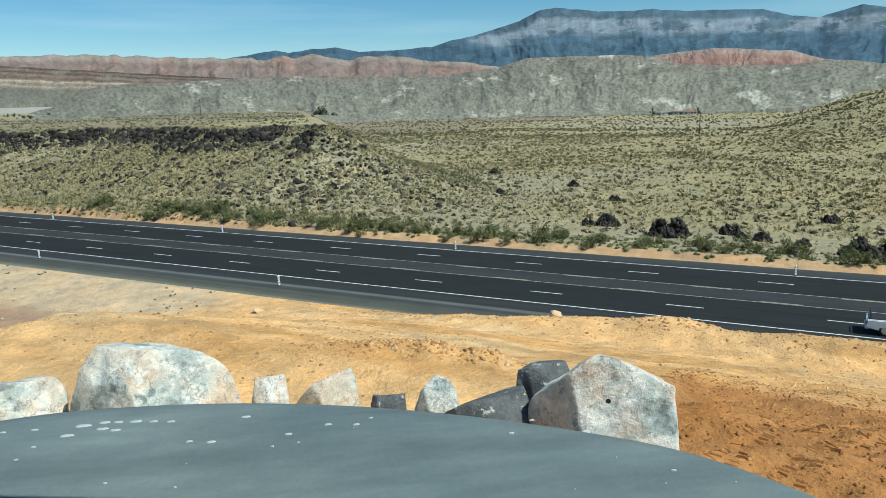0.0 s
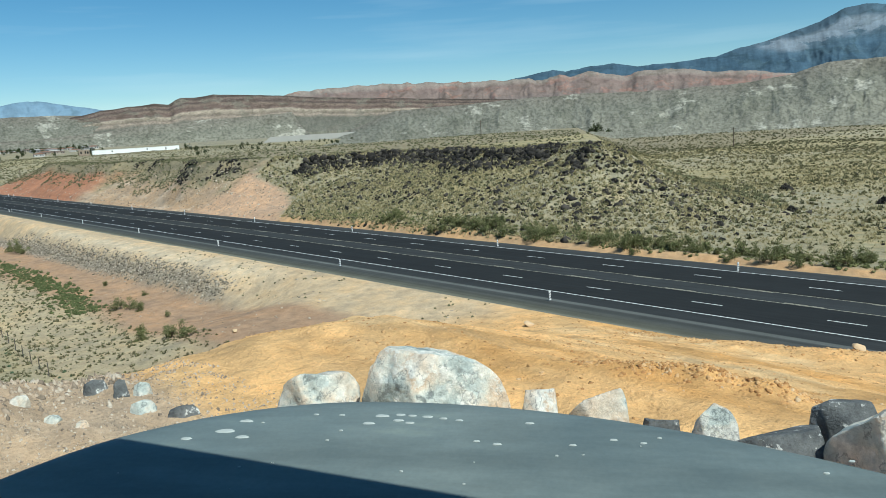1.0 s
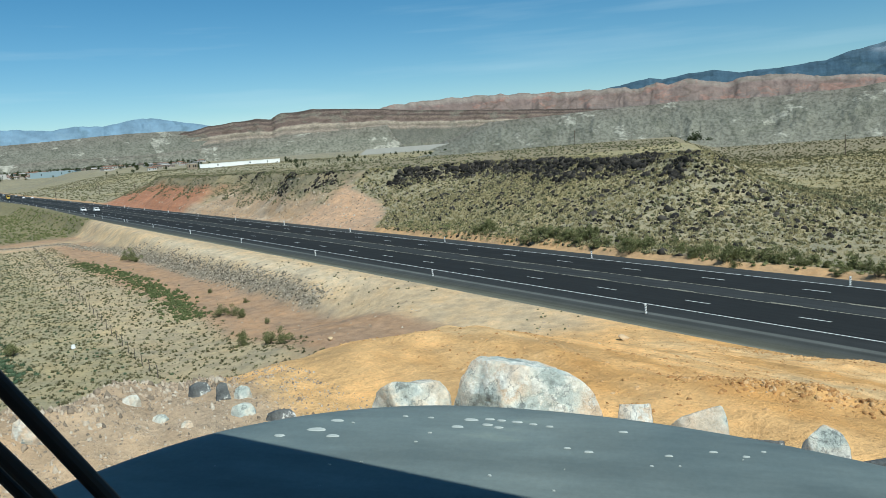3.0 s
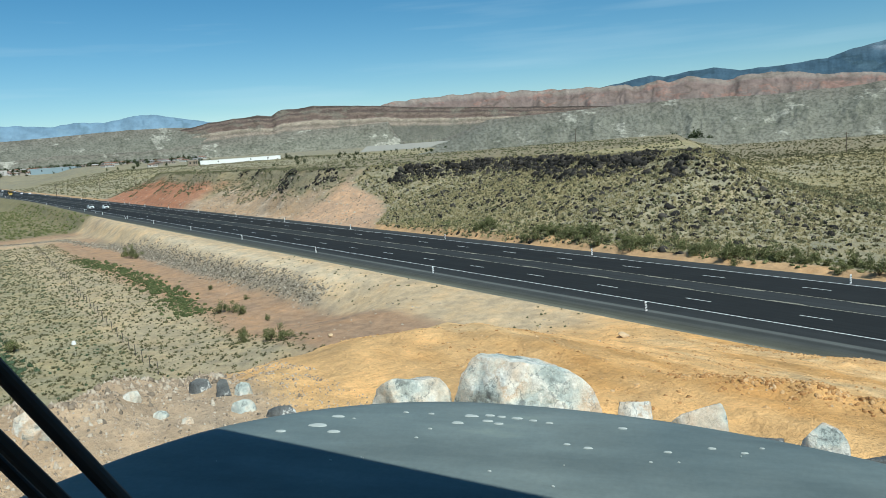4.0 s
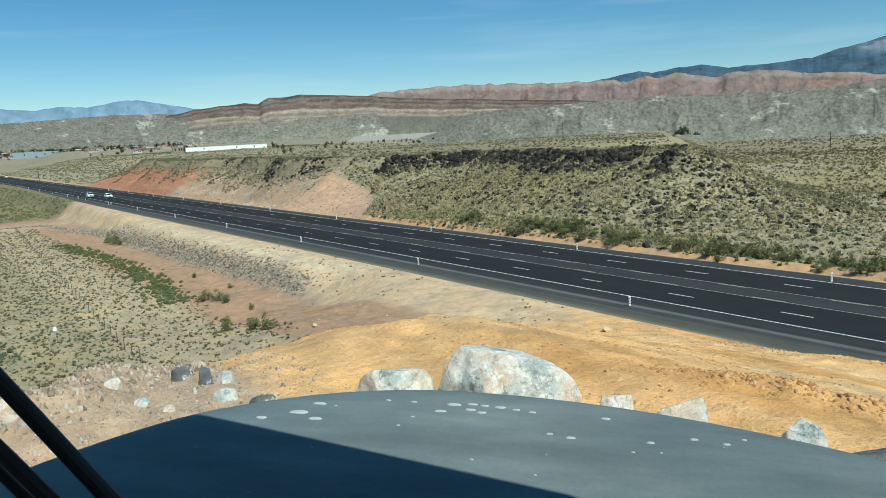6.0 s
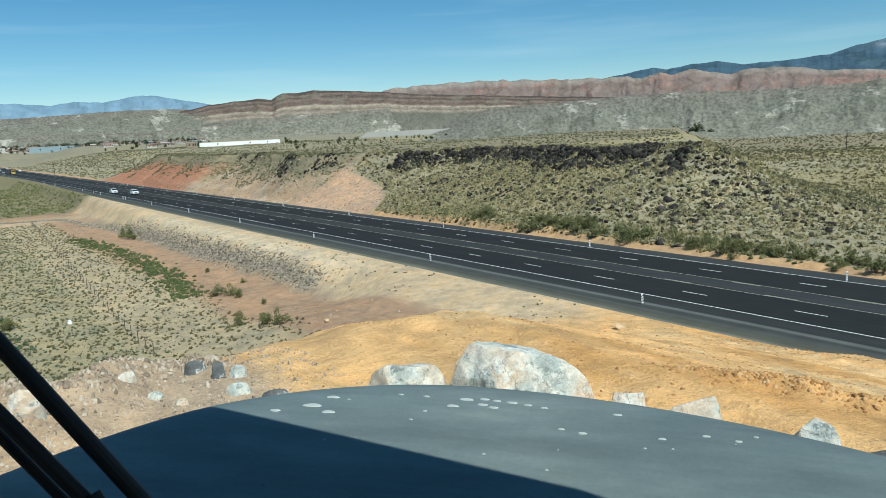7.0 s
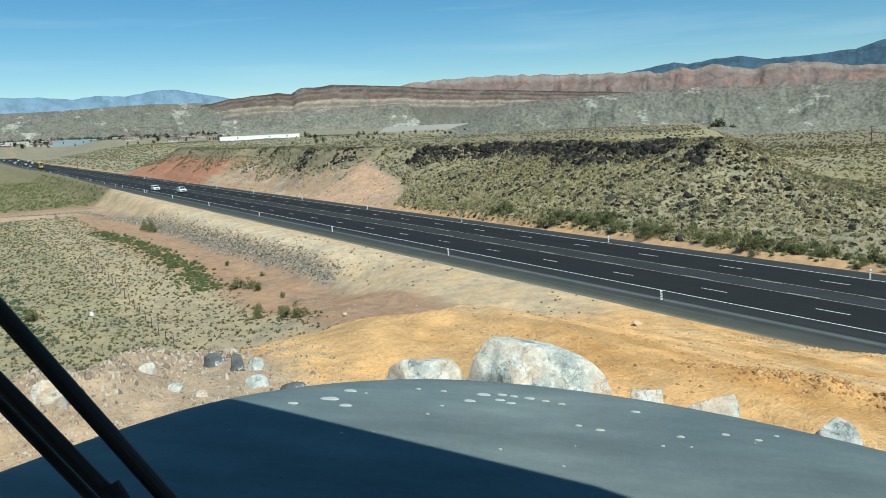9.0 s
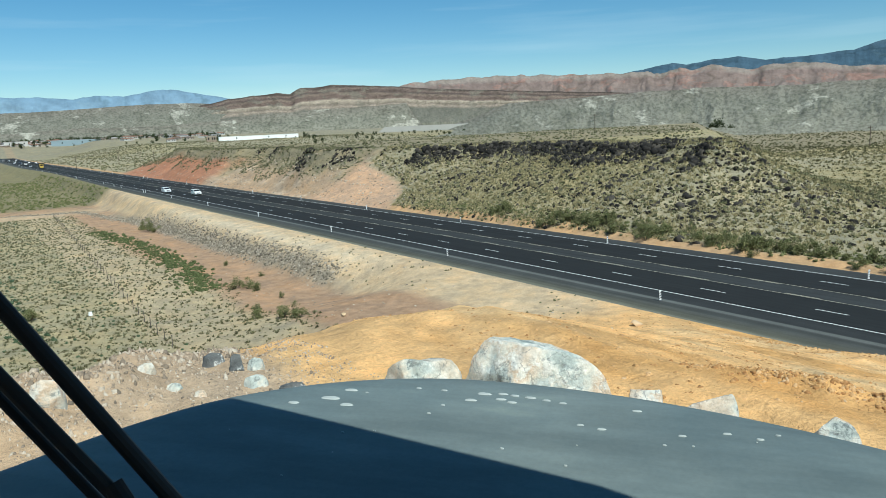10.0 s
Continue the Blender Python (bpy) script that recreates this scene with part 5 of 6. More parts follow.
# ---- roadside things ----
def build_posts():
    white = plain("white_plastic", (0.78, 0.78, 0.76), 0.5, vary=0.08)
    black = plain("black_band", (0.03, 0.03, 0.032), 0.5)
    post = new("delineator_post")
    tagged(post, "white plastic delineator with black diagonal bands on a rubber foot", "post", group="delineators along the highway")
    bm = bmesh.new()
    box(bm, -0.105, 0.105, -0.045, 0.045, 0.05, 1.02, 0.035)
    part("panel", bm, white, post)
    for z in (0.30, 0.55, 0.80):
        bm = bmesh.new()
        r = bmesh.ops.create_cube(bm, size=1, matrix=Matrix.Translation((0, 0, z)) @ Matrix.Diagonal((0.19, 0.10, 0.09, 1)))
        for v in r["verts"]:
            v.co.z += v.co.x * 0.55
        part("band", bm, black, post)
    bm = bmesh.new()
    bmesh.ops.create_cone(bm, cap_ends=True, segments=18, radius1=0.20, radius2=0.13, depth=0.07, matrix=Matrix.Translation((0, 0, 0.035)))
    part("foot", bm, black, post)
    rng = random.Random(3)
    spots = []
    for k in range(-18, 3):
        spots += [(13.05 + 36.57 * k, -7.05), (21.4 + 36.57 * k, 14.95)]
    spots += [(-205, -6.6), (-258, -6.9), (-300, 15.2)]
    post.matrix_world = pose(spots[0][0], spots[0][1], ROAD_Z, 0, 0, 50)
    for x, y in spots[1:]:
        copy_thing(post, pose(x, y + float(road_shift(np.array(float(x)))), ROAD_Z, rng.gauss(0, 1.2), rng.gauss(0, 1.2), 45 + rng.gauss(0, 8)))
    lath = plain("bare_lath", (0.55, 0.42, 0.27), 0.8)
    bm = bmesh.new()
    box(bm, -0.03, 0.03, -0.012, 0.012, -0.2, 1.3)
    ob = tagged(part("survey_stake", bm, lath), "thin wooden survey stake in the verge", "stake")
    ob.location = (58.0, 18.6, float(height(58.0, 18.6)))


def pole_material():
    return plain("weathered_pole", (0.10, 0.075, 0.055), 0.9, vary=0.3, scale=2.0)


def at_bearing(yaw, r):
    return EYE[0] - math.sin(radians(yaw)) * r, EYE[1] + math.cos(radians(yaw)) * r


def build_poles():
    mat = pole_material()
    pole = new("utility_pole")
    tagged(pole, "tall weathered wooden utility pole with a crossarm", "pole", group="utility poles on the plain")
    bm = bmesh.new()
    rod(bm, (0, 0, -0.5), (0, 0, 9.3), 0.20, 10, 0.14)
    part("shaft", bm, mat, pole)
    bm = bmesh.new()
    box(bm, -1.2, 1.2, -0.07, 0.07, 8.4, 8.55)
    part("crossarm", bm, mat, pole)
    for x in (-1.05, -0.5, 0.5, 1.05):
        bm = bmesh.new()
        rod(bm, (x, 0, 8.55), (x, 0, 8.8), 0.05, 8)
        part("insulator", bm, mat, pole)
    first = True
    for yaw, r in ((8.84, 332), (27.0, 384), (-9, 310), (45, 460), (77.2, 520), (74.6, 560), (79.5, 610), (82.2, 560)):
        x, y = at_bearing(yaw, r)
        m = pose(x, y, float(height(x, y)), 0, 0, yaw + 35)
        if first:
            pole.matrix_world, first = m, False
        else:
            copy_thing(pole, m)


def build_fence():
    fence = tagged(new("wire_fence"), "long wire fence on thin dark steel posts across the field", "fence")
    steel = plain("rusty_fence_steel", (0.09, 0.075, 0.06), 0.7)
    bm = bmesh.new()
    box(bm, -0.035, 0.035, -0.035, 0.035, -0.3, 1.35)
    me = bpy.data.meshes.new("fence_post")
    bm.to_mesh(me)
    bm.free()
    me.materials.append(steel)
    n = 42
    ends = []
    for k in range(n):
        t = k / (n - 1)
        x, y = lerp(-16, -190, t), lerp(-45.8, -36.6, t)
        z = float(height(x, y))
        p = part("fence_post", me, None, fence)
        p.location = (x, y, z)
        ends.append((x, y, z))
    for h in (0.45, 0.85, 1.25):
        bm = bmesh.new()
        for a, b in zip(ends, ends[1:]):
            rod(bm, (a[0], a[1], a[2] + h), (b[0], b[1], b[2] + h), 0.008, 4)
        part("wire", bm, steel, fence)
    mk = tagged(new("marker_post"), "thin field marker with a white cap", "marker post")
    x, y = -34.6, -50.5
    mk.location = (x, y, float(height(x, y)))
    bm = bmesh.new()
    rod(bm, (0, 0, -0.2), (0, 0, 1.5), 0.05, 8)
    part("stem", bm, plain("pale_stem", (0.45, 0.40, 0.28), 0.8), mk)
    bm = bmesh.new()
    bmesh.ops.create_cone(bm, cap_ends=True, segments=14, radius1=0.26, radius2=0.18, depth=0.42, matrix=Matrix.Translation((0, 0, 1.65)))
    part("cap", bm, plain("white_cap", (0.8, 0.8, 0.78), 0.6), mk)


def leaf_cloud(rng, n, rx, rz, leaf, holes=0.55):
    """Small leaves in uneven clumps round several twig ends."""
    V, Fc = [], []
    hubs = [np.array([rng.gauss(0, rx * 0.5), rng.gauss(0, rx * 0.5), abs(rng.gauss(rz * 0.55, rz * 0.28))]) for _ in range(9)]
    for _ in range(n):
        h = hubs[rng.randrange(9)]
        p = h + np.array([rng.gauss(0, rx * 0.24), rng.gauss(0, rx * 0.24), rng.gauss(0, rz * 0.18)])
        p[2] = max(p[2], 0.04)
        a = np.array([rng.gauss(0, 1), rng.gauss(0, 1), rng.gauss(0.4, 1)])
        a = a / np.linalg.norm(a) * leaf * rng.uniform(0.6, 1.5)
        b = np.cross(a, [rng.gauss(0, 1), rng.gauss(0, 1), rng.gauss(0, 1)])
        b = b / (np.linalg.norm(b) + 1e-6) * leaf * 0.35
        k = len(V)
        V += [tuple(p - b), tuple(p + b), tuple(p + a)]
        Fc.append((k, k + 1, k + 2))
    return V, Fc


def build_bushes():
    """Creosote along the far verge, and round bushes by the wash."""
    rng = random.Random(8)
    twig = plain("bush_twigs", (0.12, 0.09, 0.06), 0.9)
    kinds = []
    for k in range(5):
        V, Fc = leaf_cloud(rng, 760, 0.78, 1.1, 0.15)
        leaves = mesh_from("foliage", V, Fc)
        leaves.materials.append(M_GREEN)
        bm = bmesh.new()
        for _ in range(9):
            a = rng.uniform(0, 6.28)
            rod(bm, (0, 0, -0.1), (math.cos(a) * rng.uniform(0.2, 0.8), math.sin(a) * rng.uniform(0.2, 0.8), rng.uniform(0.6, 1.2)), 0.03, 5, 0.01)
        stems = bpy.data.meshes.new("stem")
        bm.to_mesh(stems)
        bm.free()
        stems.materials.append(twig)
        kinds.append((leaves, stems))

    def bush(x, y, s, label, group, k):
        leaves, stems = kinds[k % 5]
        e = new("desert_bush")
        tagged(e, label, "bush", group)
        e.matrix_world = pose(x, y, float(height(x, y)), 0, 0, rng.uniform(0, 360)) @ Matrix.Diagonal((s, s, s * rng.uniform(0.8, 1.1), 1))
        part("foliage", leaves, None, e)
        part("stem", stems, None, e)
    k = 0
    for _ in range(135):
        x = rng.uniform(-52, 78)
        if x < -35 and rng.random() < 0.5:
            continue
        y = 21.8 + rng.gauss(0, 1.3) + (1.2 if x > 30 else 0)
        bush(x, y, rng.uniform(0.65, 1.35), "olive-green creosote bush on the far verge", "bushes along the far verge", k)
        k += 1
    for x, y, s in ((-39.9, -28.4, 0.9), (-43.7, -30.3, 1.2), (-42.0, -29.0, 1.0), (-17.0, -33.5, 1.0), (-21.5, -35.0, 0.8), (-24.0, -34.2, 0.7), (-27.0, -33.0, 0.8), (-15.0, -32.8, 1.1), (-44.0, -56.0, 1.1), (-50, -24, 0.6), (-64, -25, 0.6), (-33, -27.5, 0.5), (-127, -23.5, 1.7), (-124, -23, 1.4), (-131, -24, 1.3)):
        bush(x, y, s, "round green bush at the edge of the dry wash", "bushes by the wash", k)
        k += 1


# ---- vehicles ----
def paint(name, c):
    mat, n, l, b = nodes_of(name)
    f = noise_node(n, l, 2.0)
    l.new(mix_node(n, l, f, tuple(v * 0.9 for v in c), c), b.inputs["Base Color"])
    b.inputs["Roughness"].default_value = 0.35
    b.inputs["Coat Weight"].default_value = 0.5
    return mat


def body_mesh(profile, width, belt, taper):
    bm = bmesh.new()
    a = [bm.verts.new((x, -width / 2, z)) for x, z in profile]
    b = [bm.verts.new((x, width / 2, z)) for x, z in profile]
    n = len(profile)
    for i in range(n):
        bm.faces.new((a[i], a[(i + 1) % n], b[(i + 1) % n], b[i]))
    bm.faces.new(a[::-1]), bm.faces.new(b)
    top = max(z for _, z in profile)
    for v in bm.verts:
        if v.co.z > belt + 0.02:
            v.co.y *= lerp(1, taper, (v.co.z - belt) / (top - belt))
    bmesh.ops.recalc_face_normals(bm, faces=bm.faces)
    bmesh.ops.bevel(bm, geom=list(bm.edges), offset=0.06, segments=2, affect="EDGES")
    return bm


def slab(pts, thick):
    """A pane between four corners, with a little depth."""
    bm = bmesh.new()
    p = [Vector(q) for q in pts]
    nrm = (p[1] - p[0]).cross(p[2] - p[0]).normalized() * thick
    lo, hi = [bm.verts.new(q - nrm) for q in p], [bm.verts.new(q + nrm) for q in p]
    bm.faces.new(lo[::-1]), bm.faces.new(hi)
    for i in range(4):
        bm.faces.new((lo[i], lo[(i + 1) % 4], hi[(i + 1) % 4], hi[i]))
    bmesh.ops.recalc_face_normals(bm, faces=bm.faces)
    return bm


def add_wheels(car, axles, track, r):
    for x in axles:
        for y in (-track / 2, track / 2):
            bm = bmesh.new()
            rod(bm, (0, -0.12, 0), (0, 0.12, 0), r, 22)
            w = part("wheel", bm, M_TYRE, car)
            w.location = (x, y, r)
            bm = bmesh.new()
            s_ = 1 if y > 0 else -1
            rod(bm, (0, 0.10 * s_, 0), (0, 0.135 * s_, 0), r * 0.62, 16)
            part("rim", bm, M_RIM, w)


def build_car(name, label, category, colour, kind="suv", group=""):
    car = tagged(new(name), label, category, group)
    if kind == "pickup":
        prof = [(-2.95, 0.55), (-2.95, 1.12), (-0.55, 1.15), (-0.45, 1.82), (0.75, 1.85), (1.45, 1.22), (2.75, 1.12), (2.95, 0.95), (2.95, 0.45), (2.2, 0.35), (-2.2, 0.38)]
        w, belt, taper, x0, x1, zt = 2.0, 1.18, 0.78, -0.45, 0.72, 1.80
    elif kind == "sedan":
        prof = [(-2.35, 0.5), (-2.35, 0.95), (-1.75, 1.02), (-1.0, 1.42), (0.35, 1.45), (1.15, 0.98), (2.2, 0.85), (2.38, 0.6), (2.35, 0.3), (-2.2, 0.3)]
        w, belt, taper, x0, x1, zt = 1.82, 0.98, 0.74, -1.0, 0.35, 1.40
    else:
        prof = [(-2.42, 0.5), (-2.42, 1.12), (-2.15, 1.78), (0.45, 1.82), (1.20, 1.18), (2.30, 1.05), (2.46, 0.85), (2.46, 0.42), (2.0, 0.32), (-2.1, 0.34)]
        w, belt, taper, x0, x1, zt = 1.98, 1.12, 0.80, -1.95, 0.45, 1.74
    part("body", body_mesh(prof, w, belt, taper), colour, car)
    # windows
    yb, yt = w / 2 * 1.0 + 0.004, w / 2 * (taper + 0.03) + 0.012
    for s_ in (-1, 1):
        half = (x0 + x1) / 2
        for xa, xb in ((x0 + 0.12, half - 0.05), (half + 0.05, x1 - 0.02)):
            ext = 0.45 if xb > half + 0.1 else 0.0
            part("side_window", slab([(xa, s_ * yb * 0.985, belt + 0.06), (xb + ext, s_ * yb * 0.985, belt + 0.06), (xb, s_ * yt, zt - 0.10), (xa, s_ * yt, zt - 0.10)], 0.012), M_GLASS, car)
    front = [p for p in prof if p[1] >= belt and p[0] > x1 + 0.1][0]
    part("windscreen", slab([(front[0] - 0.06, -w * 0.43, belt + 0.12), (front[0] - 0.06, w * 0.43, belt + 0.12), (x1 + 0.10, w * 0.36, zt - 0.02), (x1 + 0.10, -w * 0.36, zt - 0.02)], 0.02), M_GLASS, car)
    xr = x0 - (0.30 if kind == "suv" else 0.02 if kind == "pickup" else 0.45)
    part("rear_window", slab([(xr - 0.06, -w * 0.42, belt + 0.1), (xr - 0.06, w * 0.42, belt + 0.1), (x0 - 0.10, w * 0.36, zt - 0.06), (x0 - 0.10, -w * 0.36, zt - 0.06)], 0.02), M_GLASS, car)
    L = max(p[0] for p in prof)
    back = min(p[0] for p in prof)
    for s_ in (-1, 1):
        bm = bmesh.new()
        box(bm, L - 0.22, L + 0.01, s_ * w * 0.36 - 0.2, s_ * w * 0.36 + 0.2, 0.74, 0.92, 0.03)
        part("headlamp", bm, M_LAMP, car)
        bm = bmesh.new()
        box(bm, back - 0.012, back + 0.15, s_ * w * 0.44 - 0.09, s_ * w * 0.44 + 0.09, 0.80, 1.06, 0.02)
        part("tail_lamp", bm, M_TAIL, car)
    bm = bmesh.new()
    box(bm, L - 0.1, L + 0.02, -w * 0.24, w * 0.24, 0.62, 0.90, 0.03)
    part("grille", bm, M_TRIM, car)
    bm = bmesh.new()
    box(bm, back - 0.10, back + 0.2, -w * 0.47, w * 0.47, 0.42, 0.60, 0.04)
    part("rear_bumper", bm, M_RIM if kind == "pickup" else M_TRIM, car)
    if kind == "pickup":
        bm = bmesh.new()
        box(bm, -2.82, -0.62, -0.80, 0.80, 1.08, 1.20, 0.02)
        part("bed_cover", bm, M_TRIM, car)
        bm = bmesh.new()
        for y in (-0.78, 0.78):
            rod(bm, (-2.7, y, 1.15), (-2.7, y, 1.62), 0.035, 8)
        rod(bm, (-2.7, -0.78, 1.6), (-2.7, 0.78, 1.6), 0.035, 8)
        part("bed_rack", bm, M_TRIM, car)
    add_wheels(car, (-1.75, 1.85) if kind == "pickup" else (-1.45, 1.5), w - 0.24, 0.40 if kind != "sedan" else 0.33)
    return car


def build_dump_truck():
    t = tagged(new("dump_truck"), "yellow dump truck with a black load bed on the highway", "truck")
    yellow = paint("machine_yellow", (0.55, 0.36, 0.04))
    bm = bmesh.new()
    box(bm, -4.5, 4.5, -0.5, 0.5, 0.9, 1.4, 0.05)
    part("chassis", bm, M_TRIM, t)
    bm = bmesh.new()
    box(bm, 1.9, 3.4, -1.3, 1.3, 1.3, 3.5, 0.12)
    part("cab", bm, yellow, t)
    part("windscreen", slab([(3.43, -1.1, 2.3), (3.43, 1.1, 2.3), (3.43, 1.1, 3.3), (3.43, -1.1, 3.3)], 0.02), M_GLASS, t)
    bm = bmesh.new()
    box(bm, 3.3, 4.9, -1.15, 1.15, 0.9, 2.2, 0.15)
    part("hood", bm, yellow, t)
    bm = bmesh.new()
    prof = [(-4.8, 2.0), (-4.9, 3.9), (1.6, 4.1), (2.6, 4.3), (1.7, 1.6), (-3.8, 1.5)]
    a, b = [bm.verts.new((x, -1.6, z)) for x, z in prof], [bm.verts.new((x, 1.6, z)) for x, z in prof]
    for i in range(6):
        bm.faces.new((a[i], a[(i + 1) % 6], b[(i + 1) % 6], b[i]))
    bm.faces.new(a[::-1]), bm.faces.new(b)
    bmesh.ops.recalc_face_normals(bm, faces=bm.faces)
    part("load_bed", bm, plain("black_bed_steel", (0.03, 0.028, 0.025), 0.7), t)
    for s_ in (-1, 1):
        bm = bmesh.new()
        box(bm, 4.8, 4.95, s_ * 0.8 - 0.15, s_ * 0.8 + 0.15, 1.3, 1.55, 0.03)
        part("headlamp", bm, M_LAMP, t)
    add_wheels(t, (-3.2, -1.7, 3.3), 2.5, 0.72)
    return t


MOVERS = []


def build_traffic():
    white, silver, dark, blue = paint("white_car_paint", (0.80, 0.80, 0.79)), paint("silver_car_paint", (0.42, 0.43, 0.44)), paint("dark_car_paint", (0.04, 0.045, 0.05)), paint("blue_car_paint", (0.06, 0.10, 0.19))

    def drive(ob, x_at_0, speed, y, away=False):
        rows = []
        for t in (0, 2, 4, 6, 8, 10):
            x = x_at_0 + speed * t
            yy = y + float(road_shift(np.array(x)))
            slope = 0.00006 * (x + 600) if x < -600 else 0.0
            rows.append((t, pose(x, yy, ROAD_Z + 0.005, 0, 0, math.degrees(math.atan(slope)) + (180 if away else 0))))
        MOVERS.append((ob, rows))
    drive(build_car("suv", "white sport utility vehicle driving in the near lane", "car", white, "suv"), -361, 16.4, -1.8)
    drive(build_car("suv", "white sport utility vehicle driving in the inner lane", "car", white, "suv"), -355, 18.0, 1.75)
    drive(build_car("pickup_truck", "white pickup truck with a dark bed rack on the highway", "truck", white, "pickup"), 66.4, 26.0, -1.85)
    drive(build_dump_truck(), -688, 12.5, -1.0)
    queue = ((-631, -1.8, silver, "sedan"), (-716, 1.8, white, "suv"), (-727, -1.8, dark, "suv"), (-775, 1.8, blue, "sedan"), (-800, -1.8, white, "suv"), (-852, 1.8, white, "sedan"), (-893, -1.8, dark, "suv"), (-950, 1.6, white, "sedan"), (-1010, -1.8, silver, "suv"))
    for x, y, col, kind in queue:
        nm = {"sedan": "sedan", "suv": "suv"}[kind]
        tone = {white: "white", silver: "silver", dark: "dark grey", blue: "blue"}[col]
        drive(build_car(nm, tone + " car queuing behind the dump truck", "car", col, kind, "cars behind the dump truck"), x - 125, 12.5, y)
    for x, y, col in ((-958, 9.2, white), (-869, 12.7, silver), (-774, 9.2, white), (-748, 12.7, white), (-1060, 12.7, dark)):
        tone = {white: "white", silver: "silver", dark: "dark grey"}[col]
        drive(build_car("sedan", tone + " car driving away towards the town", "car", col, "sedan", "cars driving away"), x + 190, -19, y, True)


# ---- the town and far buildings ----
def build_house(name, label, w, d, h, roof_h, wall, roof, flat=False, category="house", group="houses of the town"):
    e = tagged(new(name), label, category, group)
    bm = bmesh.new()
    box(bm, -w / 2, w / 2, -d / 2, d / 2, -1.5, h)
    part("wall", bm, wall, e)
    bm = bmesh.new()
    if flat:
        box(bm, -w / 2 - 0.2, w / 2 + 0.2, -d / 2 - 0.2, d / 2 + 0.2, h, h + roof_h)
    else:
        o = 0.5
        a = [bm.verts.new(p) for p in ((-w / 2 - o, -d / 2 - o, h), (w / 2 + o, -d / 2 - o, h), (w / 2 + o, d / 2 + o, h), (-w / 2 - o, d / 2 + o, h), (-w / 2 + d * 0.3, 0, h + roof_h), (w / 2 - d * 0.3, 0, h + roof_h))]
        for f in ((0, 1, 5, 4), (2, 3, 4, 5), (1, 2, 5), (3, 0, 4), (3, 2, 1, 0)):
            bm.faces.new([a[i] for i in f])
        bmesh.ops.recalc_face_normals(bm, faces=bm.faces)
    part("roof", bm, roof, e)
    for k in (-0.28, 0.12, 0.34):
        bm = bmesh.new()
        box(bm, w * k - 0.7, w * k + 0.7, -d / 2 - 0.04, -d / 2 + 0.05, h * 0.35, h * 0.78)
        part("window", bm, M_GLASS, e)
    return e


def build_tree(rng, k):
    e = tagged(new("tree"), "dark green shade tree among the houses", "tree", "trees of the town")
    bm = bmesh.new()
    rod(bm, (0, 0, -0.5), (0.1, 0, 2.4), 0.22, 8, 0.12)
    for a in (0.3, 2.2, 4.4):
        rod(bm, (0.1, 0, 1.9), (math.cos(a) * 1.3, math.sin(a) * 1.3, 3.6), 0.11, 6, 0.04)
    part("trunk", bm, pole_material() if k == 0 else bpy.data.materials["weathered_pole"], e)
    V, Fc = leaf_cloud(rng, 420, 2.4, 4.6, 0.75)
    me = mesh_from("crown", [(x, y, z + 1.2) for x, y, z in V], Fc)
    part("crown", me, M_TOWN_LEAF, e)
    return e


M_TOWN_LEAF = islands("dark_leaves", [(0.0, (0.035, 0.05, 0.022)), (1.0, (0.085, 0.10, 0.045))], 0.9)


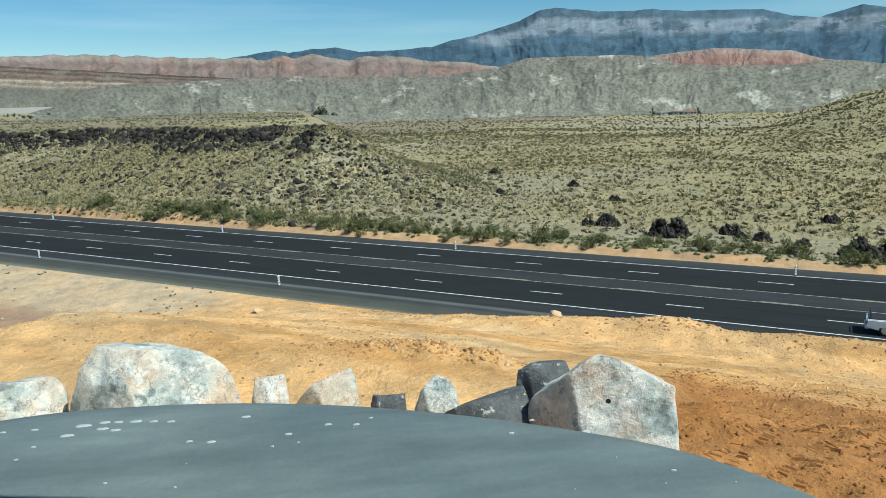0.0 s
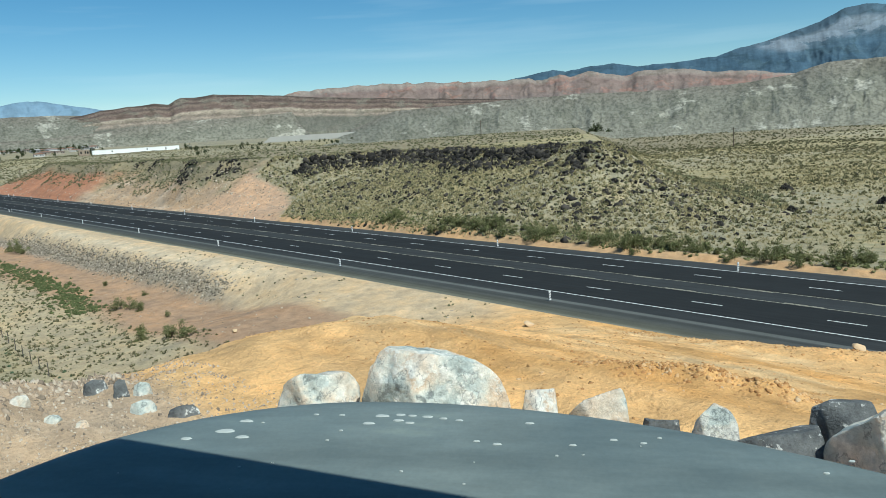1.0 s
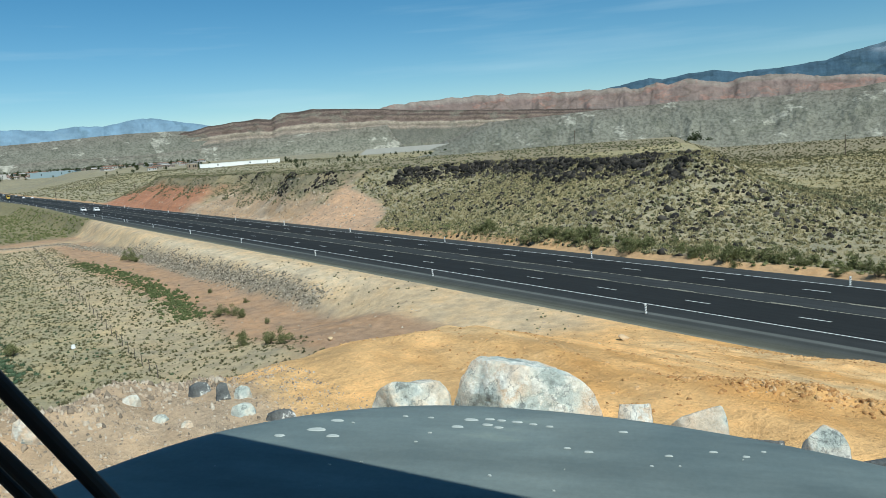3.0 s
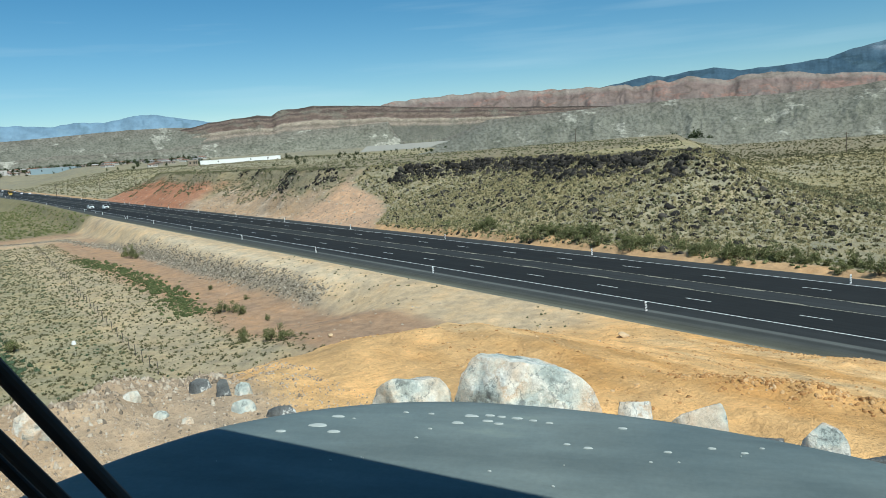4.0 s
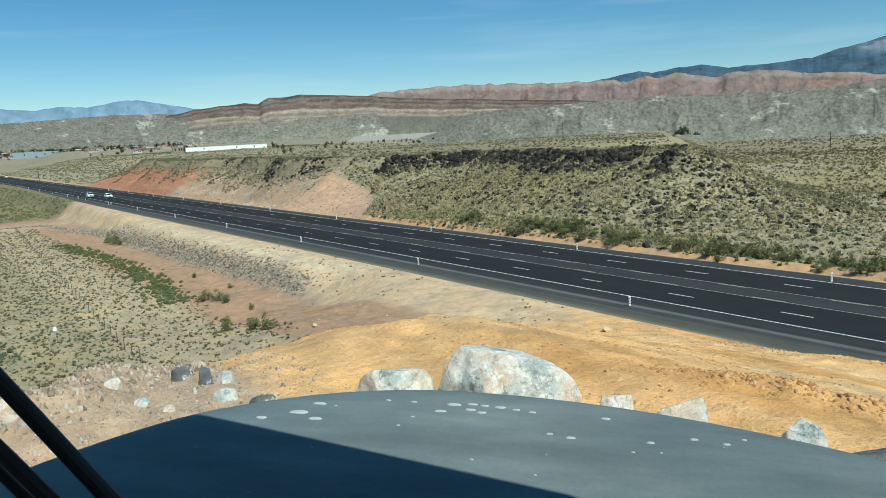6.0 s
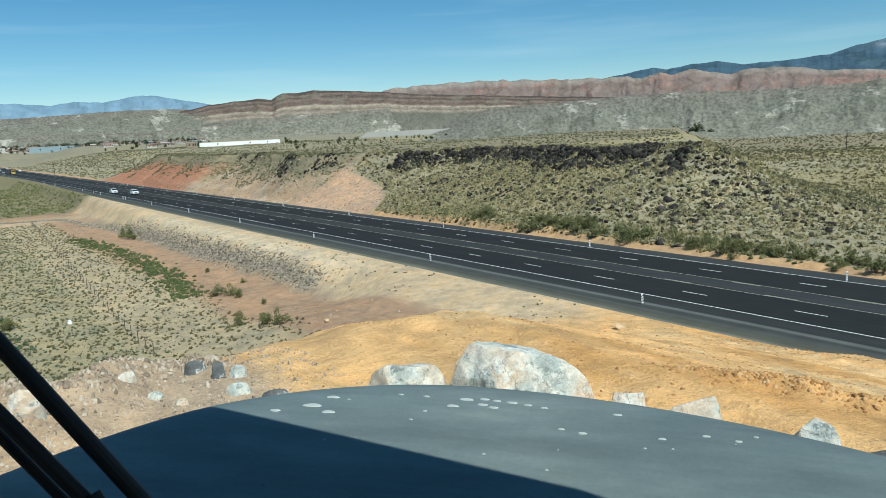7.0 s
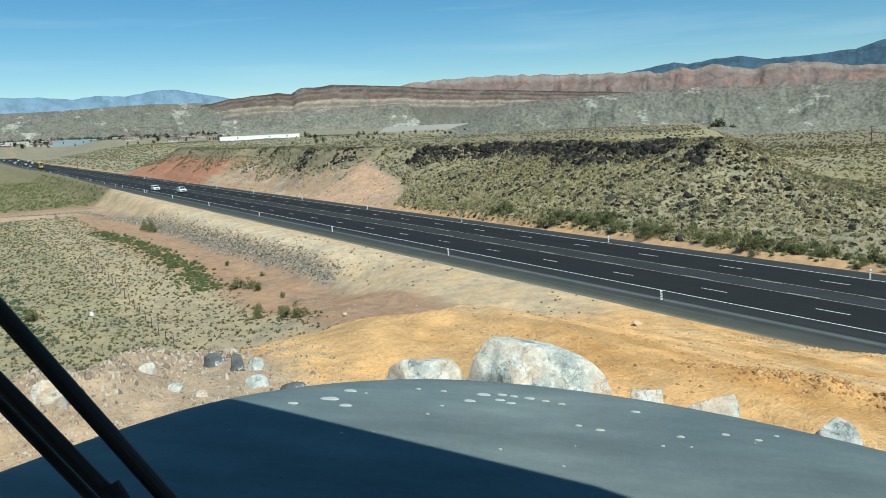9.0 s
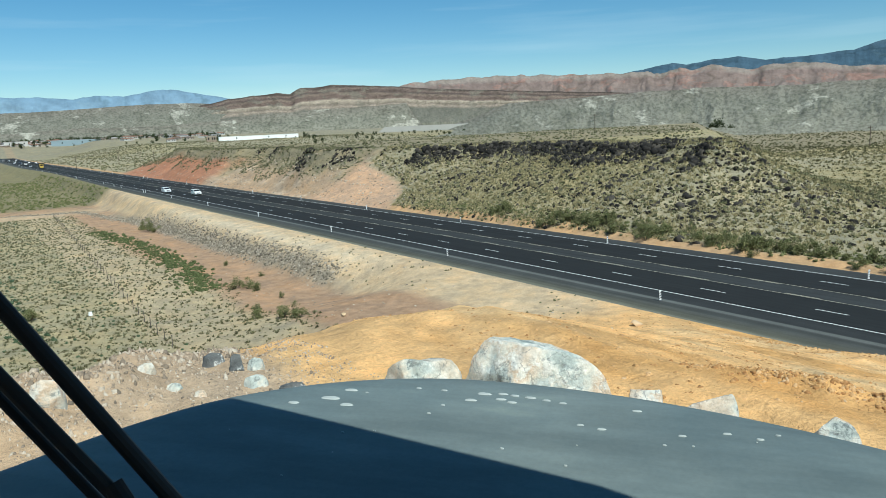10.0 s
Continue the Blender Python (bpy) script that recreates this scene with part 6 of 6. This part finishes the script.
def build_town():
    rng = random.Random(21)
    walls = [plain("stucco_" + n, c, 0.9) for n, c in (("cream", (0.36, 0.31, 0.25)), ("white", (0.48, 0.46, 0.43)), ("tan", (0.27, 0.21, 0.155)), ("grey", (0.25, 0.245, 0.235)))]
    roofs = [plain("roof_" + n, c, 0.9) for n, c in (("brown", (0.14, 0.10, 0.08)), ("grey", (0.22, 0.21, 0.20)), ("pale", (0.42, 0.39, 0.36)), ("rust", (0.22, 0.11, 0.07)))]
    tones = ("cream", "white", "tan", "grey")

    def put(e, x, y, yaw):
        e.matrix_world = pose(x, y, float(height(x, y)), 0, 0, yaw)
    protos = []
    for k in range(6):
        protos.append(build_house("house", tones[k % 4] + " stucco house with a low hipped roof", rng.uniform(11, 18), rng.uniform(8, 11), rng.uniform(2.4, 3.4), rng.uniform(1.0, 1.7), walls[k % 4], roofs[(k * 3) % 4]))
    used = [False] * 6
    for i in range(190):
        yaw = rng.uniform(72.5, 89)
        r = rng.uniform(1150, 1570) if yaw < 79 else rng.uniform(1390, 1590)
        x, y = at_bearing(yaw, r)
        k = rng.randrange(6)
        m = pose(x, y, float(height(x, y)), 0, 0, yaw + rng.gauss(0, 30))
        if used[k]:
            copy_thing(protos[k], m)
        else:
            protos[k].matrix_world, used[k] = m, True
    for k, u in enumerate(used):
        if not u:
            put(protos[k], *at_bearing(75, 1300), 75)
    # larger buildings
    hall = build_house("warehouse", "long low white warehouse on the plateau", 96, 26, 4.0, 0.5, plain("white_cladding", (0.80, 0.80, 0.78), 0.7), plain("white_roof", (0.80, 0.80, 0.79), 0.7), True, "warehouse", "")
    put(hall, *at_bearing(69.9, 980), 74)
    shed = build_house("shop_building", "pale blue-grey metal building", 74, 30, 7, 1.0, plain("blue_grey_cladding", (0.24, 0.31, 0.34), 0.6), plain("blue_grey_roof", (0.30, 0.36, 0.39), 0.6), True, "building", "")
    put(shed, *at_bearing(82.0, 1400), 80)
    put(build_house("shop_building", "low white commercial building", 34, 18, 6, 0.8, walls[1], roofs[2], True, "building", ""), *at_bearing(85.6, 1410), 86)
    put(build_house("shop_building", "small tan block building near the plateau's edge", 11, 9, 6.5, 0.6, walls[2], roofs[2], True, "building", ""), *at_bearing(73.2, 930), 73)
    # trees
    kinds = [build_tree(rng, k) for k in range(4)]
    put(kinds[0], *at_bearing(72, 1000), 0), put(kinds[1], *at_bearing(80, 1400), 0), put(kinds[2], *at_bearing(84, 1390), 0), put(kinds[3], *at_bearing(66.5, 950), 0)
    for i in range(360):
        yaw = rng.uniform(72.5, 89)
        r = rng.uniform(1100, 1570) if yaw < 79 else rng.uniform(1370, 1590)
        if i < 60:
            yaw, r = rng.uniform(54, 67) + rng.gauss(0, 1), rng.uniform(700, 1000)
        x, y = at_bearing(yaw, r)
        e = copy_thing(kinds[rng.randrange(4)], pose(x, y, float(height(x, y)), 0, 0, rng.uniform(0, 360)))
        e.scale = [rng.uniform(0.3, 0.75) if i < 60 else rng.uniform(0.55, 1.15)] * 3
    # farm beyond the hill's end
    for i, (yaw, r, k) in enumerate(((36.1, 735, 1), (35.2, 750, 3), (37.3, 745, 0), (9.6, 640, 1), (10.4, 640, 3), (11.3, 645, 1))):
        x, y = at_bearing(yaw, r)
        h = build_house("house", tones[k] + " farmhouse with a dark roof on the plain", 11, 7, 2.3, 0.9, walls[k], roofs[i % 4], False, "house", "houses on the plain")
        put(h, x, y, yaw + 12 * (i - 2))
    for yaw, r, s_ in ((36.8, 725, 1.5), (36.5, 730, 1.7), (37.9, 728, 1.3), (35.6, 725, 1.2), (38.6, 760, 0.9), (33.2, 760, 0.8), (31.5, 770, 0.8), (30.0, 770, 0.8), (28.6, 770, 0.9), (44, 700, 0.9), (47, 690, 0.9), (50, 700, 1.0), (12.1, 640, 0.8), (9.0, 640, 0.7)):
        x, y = at_bearing(yaw, r)
        copy_thing(kinds[int(r) % 4], pose(x, y, float(height(x, y)), 0, 0, r)).scale = [s_] * 3
    # embankment of a reservoir
    bm = bmesh.new()
    lo = [bm.verts.new(p) for p in ((-95, -30, -4), (95, -30, -4), (95, 30, -4), (-95, 30, -4))]
    hi = [bm.verts.new(p) for p in ((-78, -14, 9), (78, -14, 9), (78, 22, 9), (-78, 22, 9))]
    for i in range(4):
        bm.faces.new((lo[i], lo[(i + 1) % 4], hi[(i + 1) % 4], hi[i]))
    bm.faces.new(hi)
    bmesh.ops.recalc_face_normals(bm, faces=bm.faces)
    dam = tagged(part("embankment", bm, plain("graded_grey_earth", (0.26, 0.25, 0.22), 0.95, vary=0.2, scale=0.05)), "flat-topped grey earth embankment below the mesa", "embankment")
    put(dam, *at_bearing(57.0, 1250), 57)


build_boulders()
build_lava_blocks()
build_posts()
build_poles()
build_fence()
build_bushes()
build_town()
build_traffic()


def motions():
    for ob, rows in MOVERS:
        walk(ob, rows)


motions()
